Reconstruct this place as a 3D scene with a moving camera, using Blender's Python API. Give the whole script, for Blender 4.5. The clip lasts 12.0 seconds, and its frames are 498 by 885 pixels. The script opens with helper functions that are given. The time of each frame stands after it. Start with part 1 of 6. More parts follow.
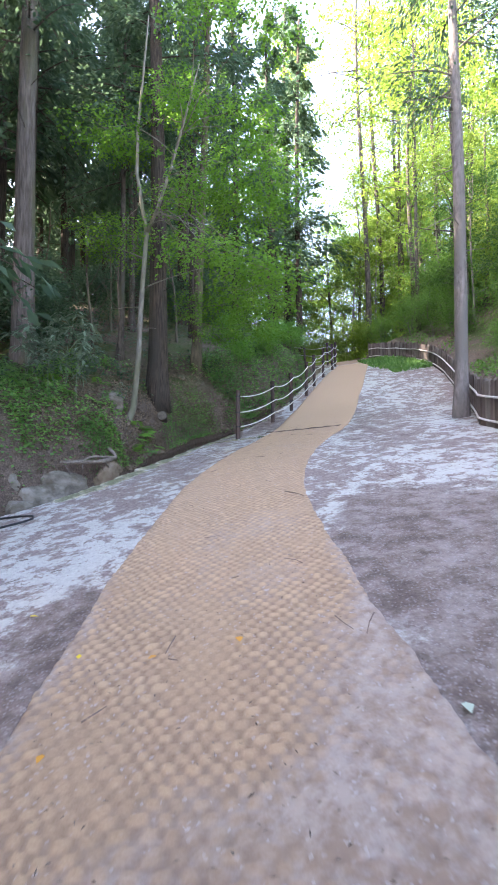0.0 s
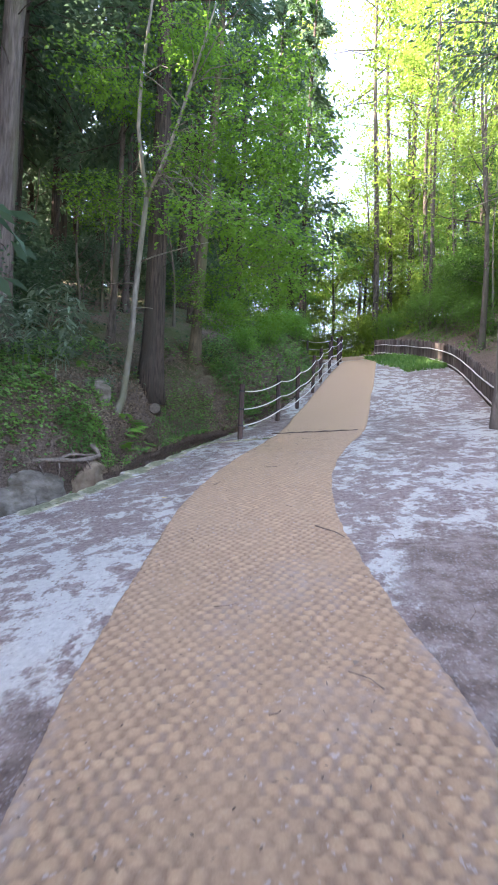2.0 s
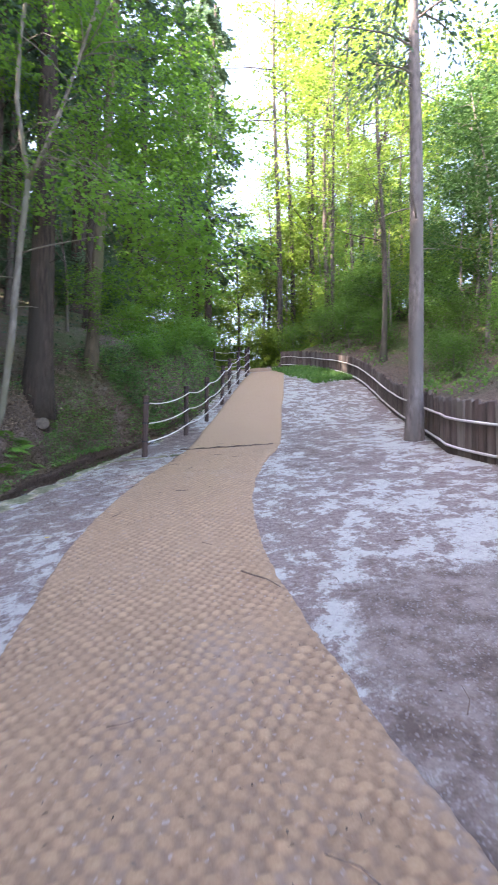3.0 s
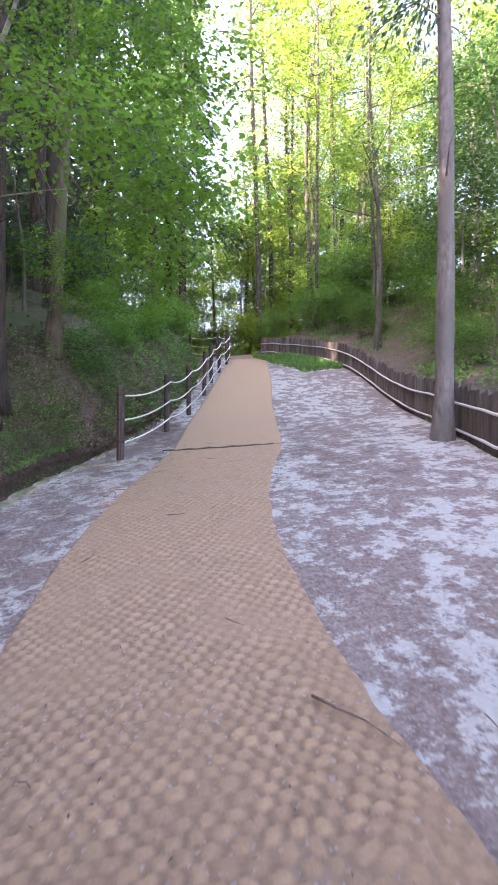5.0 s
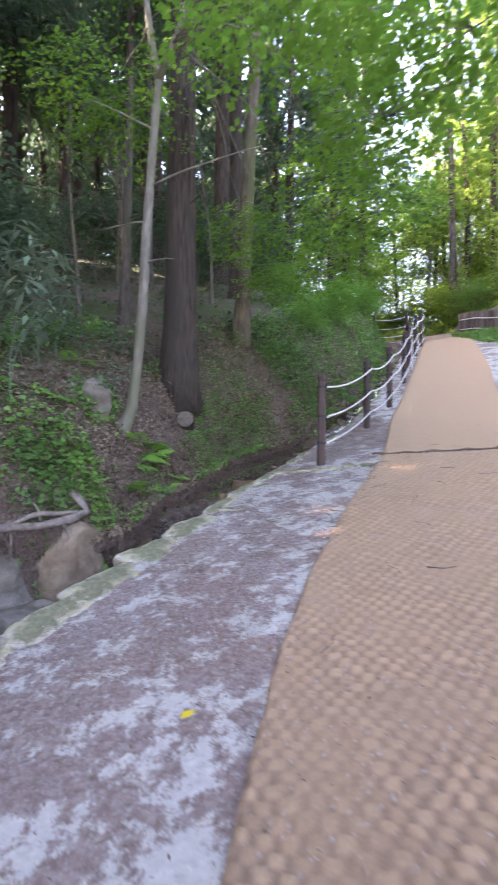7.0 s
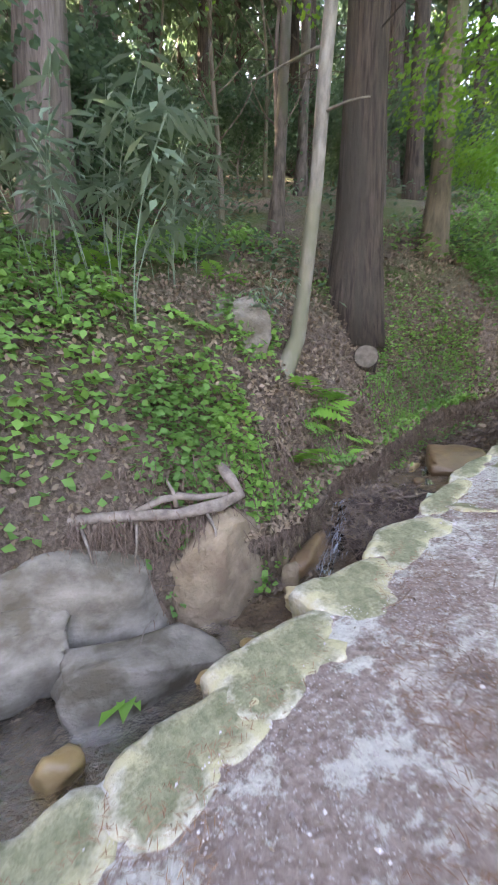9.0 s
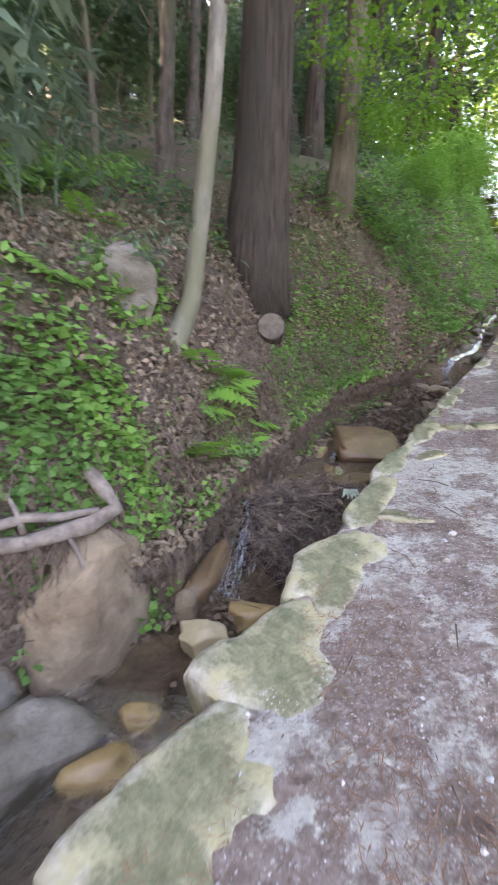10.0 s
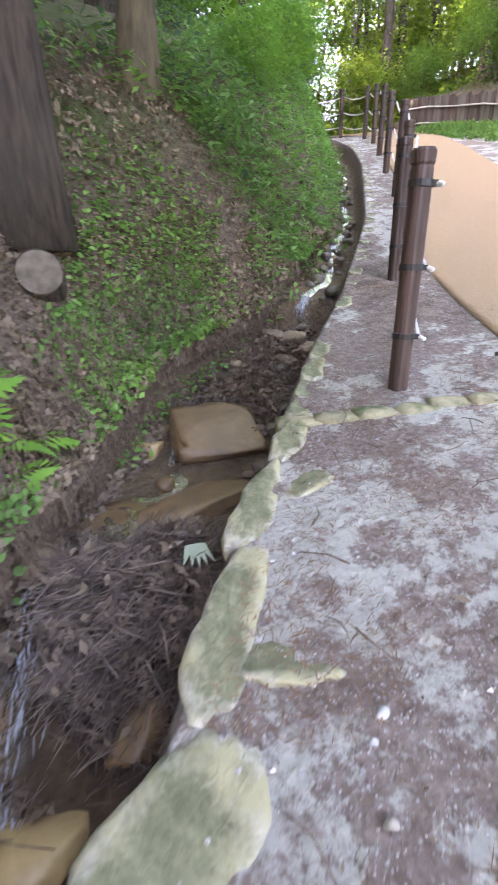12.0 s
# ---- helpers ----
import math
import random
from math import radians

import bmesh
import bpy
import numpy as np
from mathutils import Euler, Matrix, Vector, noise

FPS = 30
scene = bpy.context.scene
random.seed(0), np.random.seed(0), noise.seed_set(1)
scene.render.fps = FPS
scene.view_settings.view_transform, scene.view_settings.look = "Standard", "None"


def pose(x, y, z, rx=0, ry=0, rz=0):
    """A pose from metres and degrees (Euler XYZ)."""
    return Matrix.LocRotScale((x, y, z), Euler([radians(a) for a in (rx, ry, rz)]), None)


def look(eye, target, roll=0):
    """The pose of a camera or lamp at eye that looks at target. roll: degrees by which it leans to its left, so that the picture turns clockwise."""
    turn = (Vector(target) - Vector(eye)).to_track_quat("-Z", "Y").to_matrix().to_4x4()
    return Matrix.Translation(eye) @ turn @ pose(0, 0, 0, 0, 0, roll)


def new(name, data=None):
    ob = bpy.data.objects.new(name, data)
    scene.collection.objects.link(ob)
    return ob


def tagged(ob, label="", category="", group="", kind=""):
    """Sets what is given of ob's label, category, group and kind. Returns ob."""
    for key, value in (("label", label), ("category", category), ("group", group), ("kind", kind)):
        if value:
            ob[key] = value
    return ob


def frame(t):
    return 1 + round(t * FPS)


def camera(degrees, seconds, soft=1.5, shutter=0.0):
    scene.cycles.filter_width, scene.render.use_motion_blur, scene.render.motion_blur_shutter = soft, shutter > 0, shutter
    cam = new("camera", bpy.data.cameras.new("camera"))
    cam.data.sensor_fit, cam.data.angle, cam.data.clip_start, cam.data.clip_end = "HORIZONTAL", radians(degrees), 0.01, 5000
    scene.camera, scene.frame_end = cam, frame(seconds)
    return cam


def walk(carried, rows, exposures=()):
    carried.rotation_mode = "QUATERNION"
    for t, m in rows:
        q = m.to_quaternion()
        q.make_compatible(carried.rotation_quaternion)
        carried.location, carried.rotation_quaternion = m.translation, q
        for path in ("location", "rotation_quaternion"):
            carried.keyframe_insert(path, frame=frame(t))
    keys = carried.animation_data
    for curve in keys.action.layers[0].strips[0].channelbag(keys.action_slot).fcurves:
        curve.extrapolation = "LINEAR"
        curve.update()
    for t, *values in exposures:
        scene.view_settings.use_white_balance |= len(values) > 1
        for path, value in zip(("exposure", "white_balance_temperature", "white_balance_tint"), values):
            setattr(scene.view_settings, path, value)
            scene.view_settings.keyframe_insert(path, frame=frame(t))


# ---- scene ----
cam = camera(56.4, 12.0, 1.7, 0.4)
PATH = [
    (0, (0.061, 0.352, 1.567), (0.041, 2.35, 1.644), -0.4),
    (0.5, (0.029, 0.8, 1.569), (-0.014, 2.798, 1.635), -1.3),
    (1, (-0.035, 1.101, 1.711), (-0.11, 3.099, 1.756), -1.7),
    (1.5, (-0.211, 1.411, 1.784), (-0.185, 3.41, 1.819), 0.9),
    (2, (-0.279, 1.778, 1.867), (-0.254, 3.777, 1.905), 2.3),
    (2.5, (-0.226, 2.216, 1.975), (-0.086, 4.211, 2.042), 2.4),
    (2.9, (-0.244, 2.595, 2.002), (0.123, 4.56, 2.079), 1.0),
    (3, (-0.266, 2.701, 1.996), (0.153, 4.654, 2.093), 0.6),
    (3.2, (-0.28, 2.867, 2.05), (0.204, 4.806, 2.145), 0.2),
    (4.8, (-0.455, 4.139, 2.252), (0.094, 6.061, 2.308), -0.3),
    (5, (-0.407, 4.309, 2.266), (0.138, 6.233, 2.315), 0.2),
    (5.5, (-0.376, 4.691, 2.361), (-0.124, 6.674, 2.411), 0.2),
    (6, (-0.512, 5.089, 2.36), (-0.406, 7.085, 2.408), -0.0),
    (6.5, (-0.615, 5.524, 2.38), (-0.498, 7.52, 2.421), -0.2),
    (7, (-0.857, 5.934, 2.469), (-1.022, 7.927, 2.469), 0.5),
    (7.5, (-1.192, 6.36, 2.504), (-1.478, 8.34, 2.476), 1.5),
    (7.7, (-1.307, 6.536, 2.5), (-1.631, 8.508, 2.445), 2.5),
    (9.3, (-1.887, 8.067, 2.544), (-2.609, 9.904, 2.223), 0.4),
    (9.5, (-1.907, 8.224, 2.555), (-2.568, 10.078, 2.197), 0.4),
    (10, (-2.062, 8.629, 2.584), (-2.315, 10.575, 2.201), 2.5),
    (10.5, (-2.179, 9.017, 2.579), (-2.263, 10.938, 2.027), 1.9),
    (11, (-2.034, 9.475, 2.671), (-2.171, 11.359, 2.016), -2.0),
    (11.5, (-1.988, 9.842, 2.785), (-1.838, 11.72, 2.114), -0.5),
    (12, (-1.817, 10.184, 2.826), (-1.472, 12.032, 2.145), -0.1),
]
EXPOSURES = [(0, 3.68, 6950, 25), (2.5, 3.58, 6950, 28), (5, 3.66, 7050, 37), (6.5, 3.8, 7100, 38), (7.5, 4.18, 7250, 33), (9.5, 4.5, 8250, 30), (10.5, 4.42, 8200, 36), (12, 4.54, 8150, 33)]
walk(cam, [(t, look(eye, target, roll)) for t, eye, target, roll in PATH], EXPOSURES)


# ---- world, sun, exposure ----
world = bpy.data.worlds.new("world")
scene.world = world
world.use_nodes = True
wn = world.node_tree
sky = wn.nodes.new("ShaderNodeTexSky")
sky.sky_type, sky.sun_disc = "NISHITA", False
SUN_EL, SUN_AZ = 38.0, 273.0            # azimuth from +y towards +x
sky.sun_elevation, sky.sun_rotation = radians(SUN_EL), radians(SUN_AZ)
sky.air_density, sky.dust_density = 1.0, 2.5
wn.links.new(sky.outputs[0], wn.nodes["Background"].inputs[0])
wn.nodes["Background"].inputs[1].default_value = 0.15
sun = new("sun", bpy.data.lights.new("sun", "SUN"))
sun.data.energy, sun.data.angle, sun.data.color = 3.2, radians(0.6), (1.0, 0.93, 0.8)
_sd = Vector((math.sin(radians(SUN_AZ)) * math.cos(radians(SUN_EL)), math.cos(radians(SUN_AZ)) * math.cos(radians(SUN_EL)), math.sin(radians(SUN_EL))))
sun.matrix_world = look(_sd * 60, (0, 0, 0))

# ---- plan ----
GY = [-80, 0, 4, 8, 12, 13.5, 15, 16.5, 18, 20, 22, 24, 27, 35, 60, 140, 500]
GZ = [-8, -.03, .66, 1.35, 2.05, 2.32, 2.62, 3.1, 3.7, 4.4, 5.05, 5.6, 6.4, 8.0, 11, 18, 30]
EY = [-80, 0, 4, 6.5, 7.6, 8.1, 8.7, 9.06, 9.5, 10, 10.55, 11.2, 11.75, 12.5, 13, 14.06, 14.8, 16.1, 17.4, 20.7, 23.5, 26, 29, 35, 500]
EX = [-9, -7.5, -6, -4.6, -3.9, -3.3, -2.98, -2.78, -2.52, -2.32, -2.09, -1.8, -1.58, -1.2, -.98, -.45, .0, .68, 1.36, 2.6, 3.45, 3.9, 3.7, 3.0, 3.0]
WY = [-80, 9.3, 10.5, 12.3, 15.6, 18.3, 20.3, 20.6, 24, 27.5, 32, 500]
WX = [4.45, 4.45, 4.97, 5.66, 6.85, 7.5, 7.8, 7.82, 7.5, 7.05, 7.0, 9.0]


def smooth_interp(y, ys, xs, w):
    y = np.asarray(y, float)
    return sum(np.interp(y + w * k, ys, xs) for k in range(-3, 4)) / 7


def path_level(y):
    return smooth_interp(y, GY, GZ, 0.3)


def edge_x(y):
    return smooth_interp(y, EY, EX, 0.12)


def wall_x(y):
    return smooth_interp(y, WY, WX, 0.05)


def path_z(x, y):
    return path_level(y) + 0.145 * np.clip(x, -12, 12)


def ramp(v, a, b):
    t = np.clip((v - a) / (b - a), 0, 1)
    return t * t * (3 - 2 * t)


def bed_depth(y):
    return np.interp(y, [-80, 5, 8, 9.5, 10.3, 11.3, 11.9, 12.2, 12.7, 13.4, 14.3, 14.9, 15.36, 15.46, 16, 18, 20, 24, 26, 500],
                     [.3, .4, .6, .86, .89, .78, .7, .55, .61, .69, .68, .58, .58, .27, .33, .45, .48, .4, 0, 0])


def bed_width(y):
    return np.interp(y, [-80, 8, 10.3, 10.9, 11.3, 11.8, 12.2, 13.3, 13.9, 14.3, 14.9, 15.5, 16.5, 24, 500],
                     [1.6, 1.6, 1.4, 1.15, .95, 1.02, 1.1, 1.16, 1.24, 1.16, .95, .76, .64, .5, .5])


def ground_z(x, y):
    """Height of the ground: path between stream edge and wall, channel and bank on one side, hill on the other."""
    x, y = np.asarray(x, float), np.asarray(y, float)
    e, w = edge_x(y), wall_x(y)
    z = path_z(np.clip(x, e, w), y)
    u = np.maximum(e - x, 0) * 0.87
    depth, bw = bed_depth(y), bed_width(y)
    v = u - bw
    bank = np.interp(v, [0, .04, .12, .32, .68, 1.0, 1.4, 3, 8, 30, 120, 400], [0, .3, .42, 1.02, 1.72, 2.0, 2.2, 2.7, 3.8, 8, 25, 40]) - 0.6
    bank = np.where(v > 0, np.where(bank < 0, bank / 0.6 * depth, bank), -depth)
    fade = np.interp(y, [-10, 4, 24, 29, 40], [.8, 1, 1, .35, .5])
    bank = np.where(bank > 0, bank * fade, bank)
    z = z + bank * ramp(u, 0.03, 0.16)
    lump = np.sin(9 * x + 4 * y + 2 * np.sin(5 * y)) * np.sin(7.3 * y - 3 * x) + .7 * np.sin(21 * x - 8 * y + np.sin(9 * y)) * np.sin(17 * y + 6 * x)
    z = z + .032 * lump * ramp(v, -.12, .1) * ramp(v, 7, 4)
    r = np.maximum(x - w, 0)
    step = np.interp(y, [-80, 27, 29.5, 500], [.72, .72, 0, 0])
    z = z + step * ramp(r, 0.02, 0.08) + np.interp(r, [0, .5, 3, 10, 40, 150, 400], [0, .12, 1.3, 4.6, 15, 38, 50])
    return z


def ground_at(x, y):
    return float(ground_z(x, y))


# ---- materials ----
def nodes_of(name):
    m = bpy.data.materials.new(name)
    m.use_nodes = True
    t = m.node_tree
    return m, t, t.nodes["Principled BSDF"]


def node(t, kind, **inputs):
    n = t.nodes.new(kind)
    for k, v in inputs.items():
        n.inputs[k.replace("_", " ")].default_value = v
    return n


def noise_of(t, vec, scale, detail=6, rough=0.6):
    n = node(t, "ShaderNodeTexNoise", Scale=scale, Detail=detail, Roughness=rough)
    t.links.new(vec, n.inputs["Vector"])
    return n.outputs["Fac"]


def remap(t, val, a, b, lo=0.0, hi=1.0):
    n = t.nodes.new("ShaderNodeMapRange")
    for i, v in enumerate((a, b, lo, hi)):
        n.inputs[i + 1].default_value = v
    t.links.new(val, n.inputs[0])
    return n.outputs[0]


def mixed(t, fac, a, b):
    n = t.nodes.new("ShaderNodeMix")
    n.data_type = "RGBA"
    for sock, v in ((n.inputs[0], fac), (n.inputs[6], a), (n.inputs[7], b)):
        if isinstance(v, (tuple, float, int)):
            sock.default_value = (*v, 1) if isinstance(v, tuple) else v
        else:
            t.links.new(v, sock)
    return n.outputs[2]


def bumped(t, bsdf, height, strength, distance):
    n = node(t, "ShaderNodeBump", Strength=strength, Distance=distance)
    t.links.new(height, n.inputs["Height"])
    t.links.new(n.outputs[0], bsdf.inputs["Normal"])


def math_of(t, op, a, b):
    n = t.nodes.new("ShaderNodeMath")
    n.operation = op
    for s, v in zip(n.inputs, (a, b)):
        if isinstance(v, (int, float)):
            s.default_value = v
        else:
            t.links.new(v, s)
    return n.outputs[0]


def solid(name, c1, c2, scale=8.0, rough=0.8, bump=0.4, dist=0.01, c3=None, s3=1.5, stretch=(1, 1, 1), spec=0.3):
    """Two or three tones by noise at two scales, with fine relief."""
    m, t, b = nodes_of(name)
    co = t.nodes.new("ShaderNodeTexCoord")
    info = t.nodes.new("ShaderNodeObjectInfo")
    mp = node(t, "ShaderNodeMapping", Scale=stretch)
    t.links.new(co.outputs["Object"], mp.inputs["Vector"])
    add = t.nodes.new("ShaderNodeVectorMath")
    add.operation = "ADD"
    sc = t.nodes.new("ShaderNodeVectorMath")
    sc.operation = "SCALE"
    comb = t.nodes.new("ShaderNodeCombineXYZ")
    for i in range(3):
        t.links.new(info.outputs["Random"], comb.inputs[i])
    t.links.new(comb.outputs[0], sc.inputs[0])
    sc.inputs["Scale"].default_value = 37.0
    t.links.new(mp.outputs[0], add.inputs[0])
    t.links.new(sc.outputs[0], add.inputs[1])
    v = add.outputs[0]
    n1 = noise_of(t, v, scale)
    col = mixed(t, remap(t, n1, 0.35, 0.65), c1, c2)
    if c3:
        col = mixed(t, remap(t, noise_of(t, v, s3, 4), 0.48, 0.62), col, c3)
    t.links.new(col, b.inputs["Base Color"])
    b.inputs["Roughness"].default_value = rough
    b.inputs["Specular IOR Level"].default_value = spec
    if bump:
        bumped(t, b, noise_of(t, v, scale * 3), bump, dist)
    return m


def leafy(name, c1, c2, c3, trans=0.45, rough=0.5):
    """Leaves: tone varies from leaf to leaf; light passes through."""
    m, t, b = nodes_of(name)
    geo = t.nodes.new("ShaderNodeNewGeometry")
    rnd = geo.outputs["Random Per Island"]
    col = mixed(t, remap(t, rnd, 0, 0.6), c1, c2)
    co = t.nodes.new("ShaderNodeTexCoord")
    col = mixed(t, remap(t, noise_of(t, co.outputs["Object"], 0.9, 2), 0.45, 0.65), col, c3)
    t.links.new(col, b.inputs["Base Color"])
    b.inputs["Roughness"].default_value = rough
    b.inputs["Specular IOR Level"].default_value = 0.25
    tr = t.nodes.new("ShaderNodeBsdfTranslucent")
    t.links.new(col, tr.inputs["Color"])
    mx = t.nodes.new("ShaderNodeMixShader")
    mx.inputs[0].default_value = trans
    t.links.new(b.outputs[0], mx.inputs[1])
    t.links.new(tr.outputs[0], mx.inputs[2])
    t.links.new(mx.outputs[0], t.nodes["Material Output"].inputs[0])
    return m


def ground_material():
    m, t, b = nodes_of("ground_soil")
    co = t.nodes.new("ShaderNodeTexCoord").outputs["Object"]
    zone = t.nodes.new("ShaderNodeAttribute")
    zone.attribute_name = "zone"
    sep = t.nodes.new("ShaderNodeSeparateColor")
    t.links.new(zone.outputs["Color"], sep.inputs[0])
    fine = noise_of(t, co, 22, 8, 0.7)
    mid = noise_of(t, co, 3.6, 12, 0.78)
    wide = noise_of(t, co, 0.55, 5, 0.6)
    grit = node(t, "ShaderNodeTexVoronoi", Scale=85.0)
    t.links.new(co, grit.inputs["Vector"])
    # trodden gravel: grey-brown grit with pale chalky patches
    brown = mixed(t, remap(t, fine, 0.35, 0.65), (0.205, 0.15, 0.125), (0.385, 0.312, 0.272))
    pale = mixed(t, remap(t, fine, 0.3, 0.7), (0.475, 0.47, 0.415), (0.65, 0.643, 0.58))
    patch = math_of(t, "ADD", math_of(t, "MULTIPLY", mid, 0.75), math_of(t, "MULTIPLY", wide, 0.3))
    bare = remap(t, math_of(t, "ADD", zone.outputs["Alpha"], math_of(t, "MULTIPLY", math_of(t, "SUBTRACT", noise_of(t, co, 2.4, 12, 0.78), 0.5), 3.4)), 0.36, 0.7)
    bare = math_of(t, "MULTIPLY", bare, remap(t, zone.outputs["Alpha"], 0.02, 0.2))
    chalk = math_of(t, "MULTIPLY", remap(t, patch, 0.518, 0.556), remap(t, bare, 0, 1, 1.0, 0.3))
    gravel = mixed(t, chalk, brown, pale)
    gravel = mixed(t, remap(t, bare, 0, 1, 0, 0.8), gravel, mixed(t, remap(t, mid, 0.4, 0.62), (0.12, 0.086, 0.066), (0.36, 0.29, 0.25)))
    gravel = mixed(t, remap(t, grit.outputs["Color"], 0.76, 0.8, 0, 0.28), gravel, (0.56, 0.53, 0.52))
    # woodland floor: brown leaf litter, dark humus, moss
    litter = mixed(t, remap(t, noise_of(t, co, 30, 5, 0.8), 0.35, 0.68), (0.06, 0.045, 0.034), (0.27, 0.205, 0.16))
    litter = mixed(t, remap(t, mid, 0.45, 0.7), litter, (0.11, 0.082, 0.062))
    litter = mixed(t, math_of(t, "MULTIPLY", remap(t, wide, 0.4, 0.62), sep.outputs[2]), litter, (0.065, 0.10, 0.028))
    wet = mixed(t, remap(t, mid, 0.35, 0.62), (0.06, 0.043, 0.031), (0.2, 0.135, 0.08))
    col = mixed(t, sep.outputs[0], litter, gravel)
    col = mixed(t, sep.outputs[1], col, wet)
    t.links.new(col, b.inputs["Base Color"])
    t.links.new(remap(t, sep.outputs[1], 0, 1, 0.92, 0.4), b.inputs["Roughness"])
    b.inputs["Specular IOR Level"].default_value = 0.25
    clod = node(t, "ShaderNodeTexVoronoi", Scale=26.0)
    t.links.new(co, clod.inputs["Vector"])
    relief = math_of(t, "ADD", fine, math_of(t, "MULTIPLY", mid, 2.0))
    bumped(t, b, math_of(t, "ADD", relief, math_of(t, "MULTIPLY", clod.outputs["Distance"], 0.7)), 0.9, 0.045)
    return m


def mat_material():
    m, t, b = nodes_of("coir_mat")
    co = t.nodes.new("ShaderNodeTexCoord").outputs["Object"]
    lift = t.nodes.new("ShaderNodeAttribute")
    lift.attribute_name = "lift"
    fibre = noise_of(t, co, 60, 8, 0.85)
    wide = noise_of(t, co, 0.9, 5, 0.6)
    dust = noise_of(t, co, 2.3, 8, 0.7)
    # tuft hollows coloured darker than the tops: shade between tufts put into colour
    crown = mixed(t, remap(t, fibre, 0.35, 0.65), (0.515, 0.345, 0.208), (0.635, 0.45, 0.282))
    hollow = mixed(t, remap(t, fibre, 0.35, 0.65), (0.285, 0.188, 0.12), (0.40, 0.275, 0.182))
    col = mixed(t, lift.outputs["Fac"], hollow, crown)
    near = t.nodes.new("ShaderNodeAttribute")
    near.attribute_name = "dust"
    cover = math_of(t, "ADD", near.outputs["Fac"], math_of(t, "MULTIPLY", remap(t, math_of(t, "ADD", math_of(t, "MULTIPLY", wide, 0.5), math_of(t, "MULTIPLY", dust, 0.5)), 0.3, 0.7), 0.9))
    cover = math_of(t, "SUBTRACT", cover, math_of(t, "MULTIPLY", lift.outputs["Fac"], 0.35))
    soil = mixed(t, remap(t, noise_of(t, co, 9, 6, 0.7), 0.4, 0.6), (0.31, 0.235, 0.19), (0.49, 0.43, 0.385))
    col = mixed(t, remap(t, cover, 0.55, 1.2, 0, 0.72), col, soil)
    glint = node(t, "ShaderNodeTexVoronoi", Scale=70.0)
    t.links.new(co, glint.inputs["Vector"])
    spark = math_of(t, "MULTIPLY", remap(t, glint.outputs["Color"], 0.84, 0.88), remap(t, lift.outputs["Fac"], 0.3, 0.7, 0.4, 0.05))
    col = mixed(t, spark, col, (0.62, 0.58, 0.55))
    t.links.new(col, b.inputs["Base Color"])
    b.inputs["Roughness"].default_value = 0.95
    b.inputs["Specular IOR Level"].default_value = 0.1
    bumped(t, b, fibre, 1.0, 0.022)
    return m


def edging_material():
    """Sandstone with moss over the middle of each top and pale lichen towards the rim."""
    m, t, b = nodes_of("mossy_edging")
    co = t.nodes.new("ShaderNodeTexCoord").outputs["Object"]
    rim = t.nodes.new("ShaderNodeAttribute")
    rim.attribute_name = "rim"
    fine = noise_of(t, co, 26, 8, 0.7)
    mid = noise_of(t, co, 5.5, 6, 0.65)
    moss = mixed(t, remap(t, fine, 0.35, 0.65), (0.14, 0.15, 0.085), (0.26, 0.262, 0.165))
    stone_ = mixed(t, remap(t, fine, 0.3, 0.7), (0.36, 0.33, 0.25), (0.57, 0.55, 0.46))
    yellow = mixed(t, remap(t, mid, 0.45, 0.6), stone_, (0.42, 0.39, 0.24))
    blotch = noise_of(t, co, 3.2, 5, 0.7)
    where = math_of(t, "ADD", math_of(t, "MULTIPLY", rim.outputs["Fac"], 0.32), math_of(t, "ADD", math_of(t, "MULTIPLY", mid, 0.5), blotch))
    col = mixed(t, remap(t, where, 0.86, 1.08), moss, yellow)
    t.links.new(col, b.inputs["Base Color"])
    b.inputs["Roughness"].default_value = 0.95
    b.inputs["Specular IOR Level"].default_value = 0.15
    bumped(t, b, math_of(t, "ADD", fine, mid), 0.9, 0.02)
    return m


M_GROUND = ground_material()
M_MAT = mat_material()
M_POST = solid("post_brown", (0.05, 0.031, 0.026), (0.095, 0.058, 0.047), 14, 0.55, 0.3, 0.004, (0.05, 0.032, 0.028), 3, (1, 1, 0.15), 0.4)
M_ROPE = solid("rope", (0.55, 0.54, 0.5), (0.74, 0.73, 0.68), 60, 0.9, 0.5, 0.004)
M_RING = solid("black_band", (0.02, 0.02, 0.02), (0.04, 0.04, 0.04), 30, 0.4, 0.1, 0.002)
M_WOODWALL = solid("weathered_board", (0.055, 0.042, 0.036), (0.14, 0.11, 0.095), 9, 0.9, 0.8, 0.012, (0.17, 0.15, 0.13), 2.0, (1, 1, 0.12))
M_BARK_RED = solid("bark_cedar", (0.03, 0.023, 0.018), (0.115, 0.088, 0.068), 24, 0.95, 1.0, 0.05, (0.062, 0.054, 0.042), 2.2, (1, 1, 0.09))
M_BARK_GREY = solid("bark_grey", (0.12, 0.105, 0.093), (0.225, 0.2, 0.18), 16, 0.9, 0.5, 0.008, (0.14, 0.13, 0.115), 2.0, (1, 1, 0.3))
M_BARK_BROWN = solid("bark_grey_brown", (0.07, 0.057, 0.047), (0.17, 0.143, 0.122), 20, 0.95, 0.9, 0.03, (0.1, 0.1, 0.06), 1.6, (1, 1, 0.1))
M_BARK_PALE = solid("bark_pale", (0.12, 0.11, 0.088), (0.235, 0.22, 0.178), 12, 0.9, 0.5, 0.008, (0.14, 0.14, 0.09), 2.2, (1, 1, 0.35))
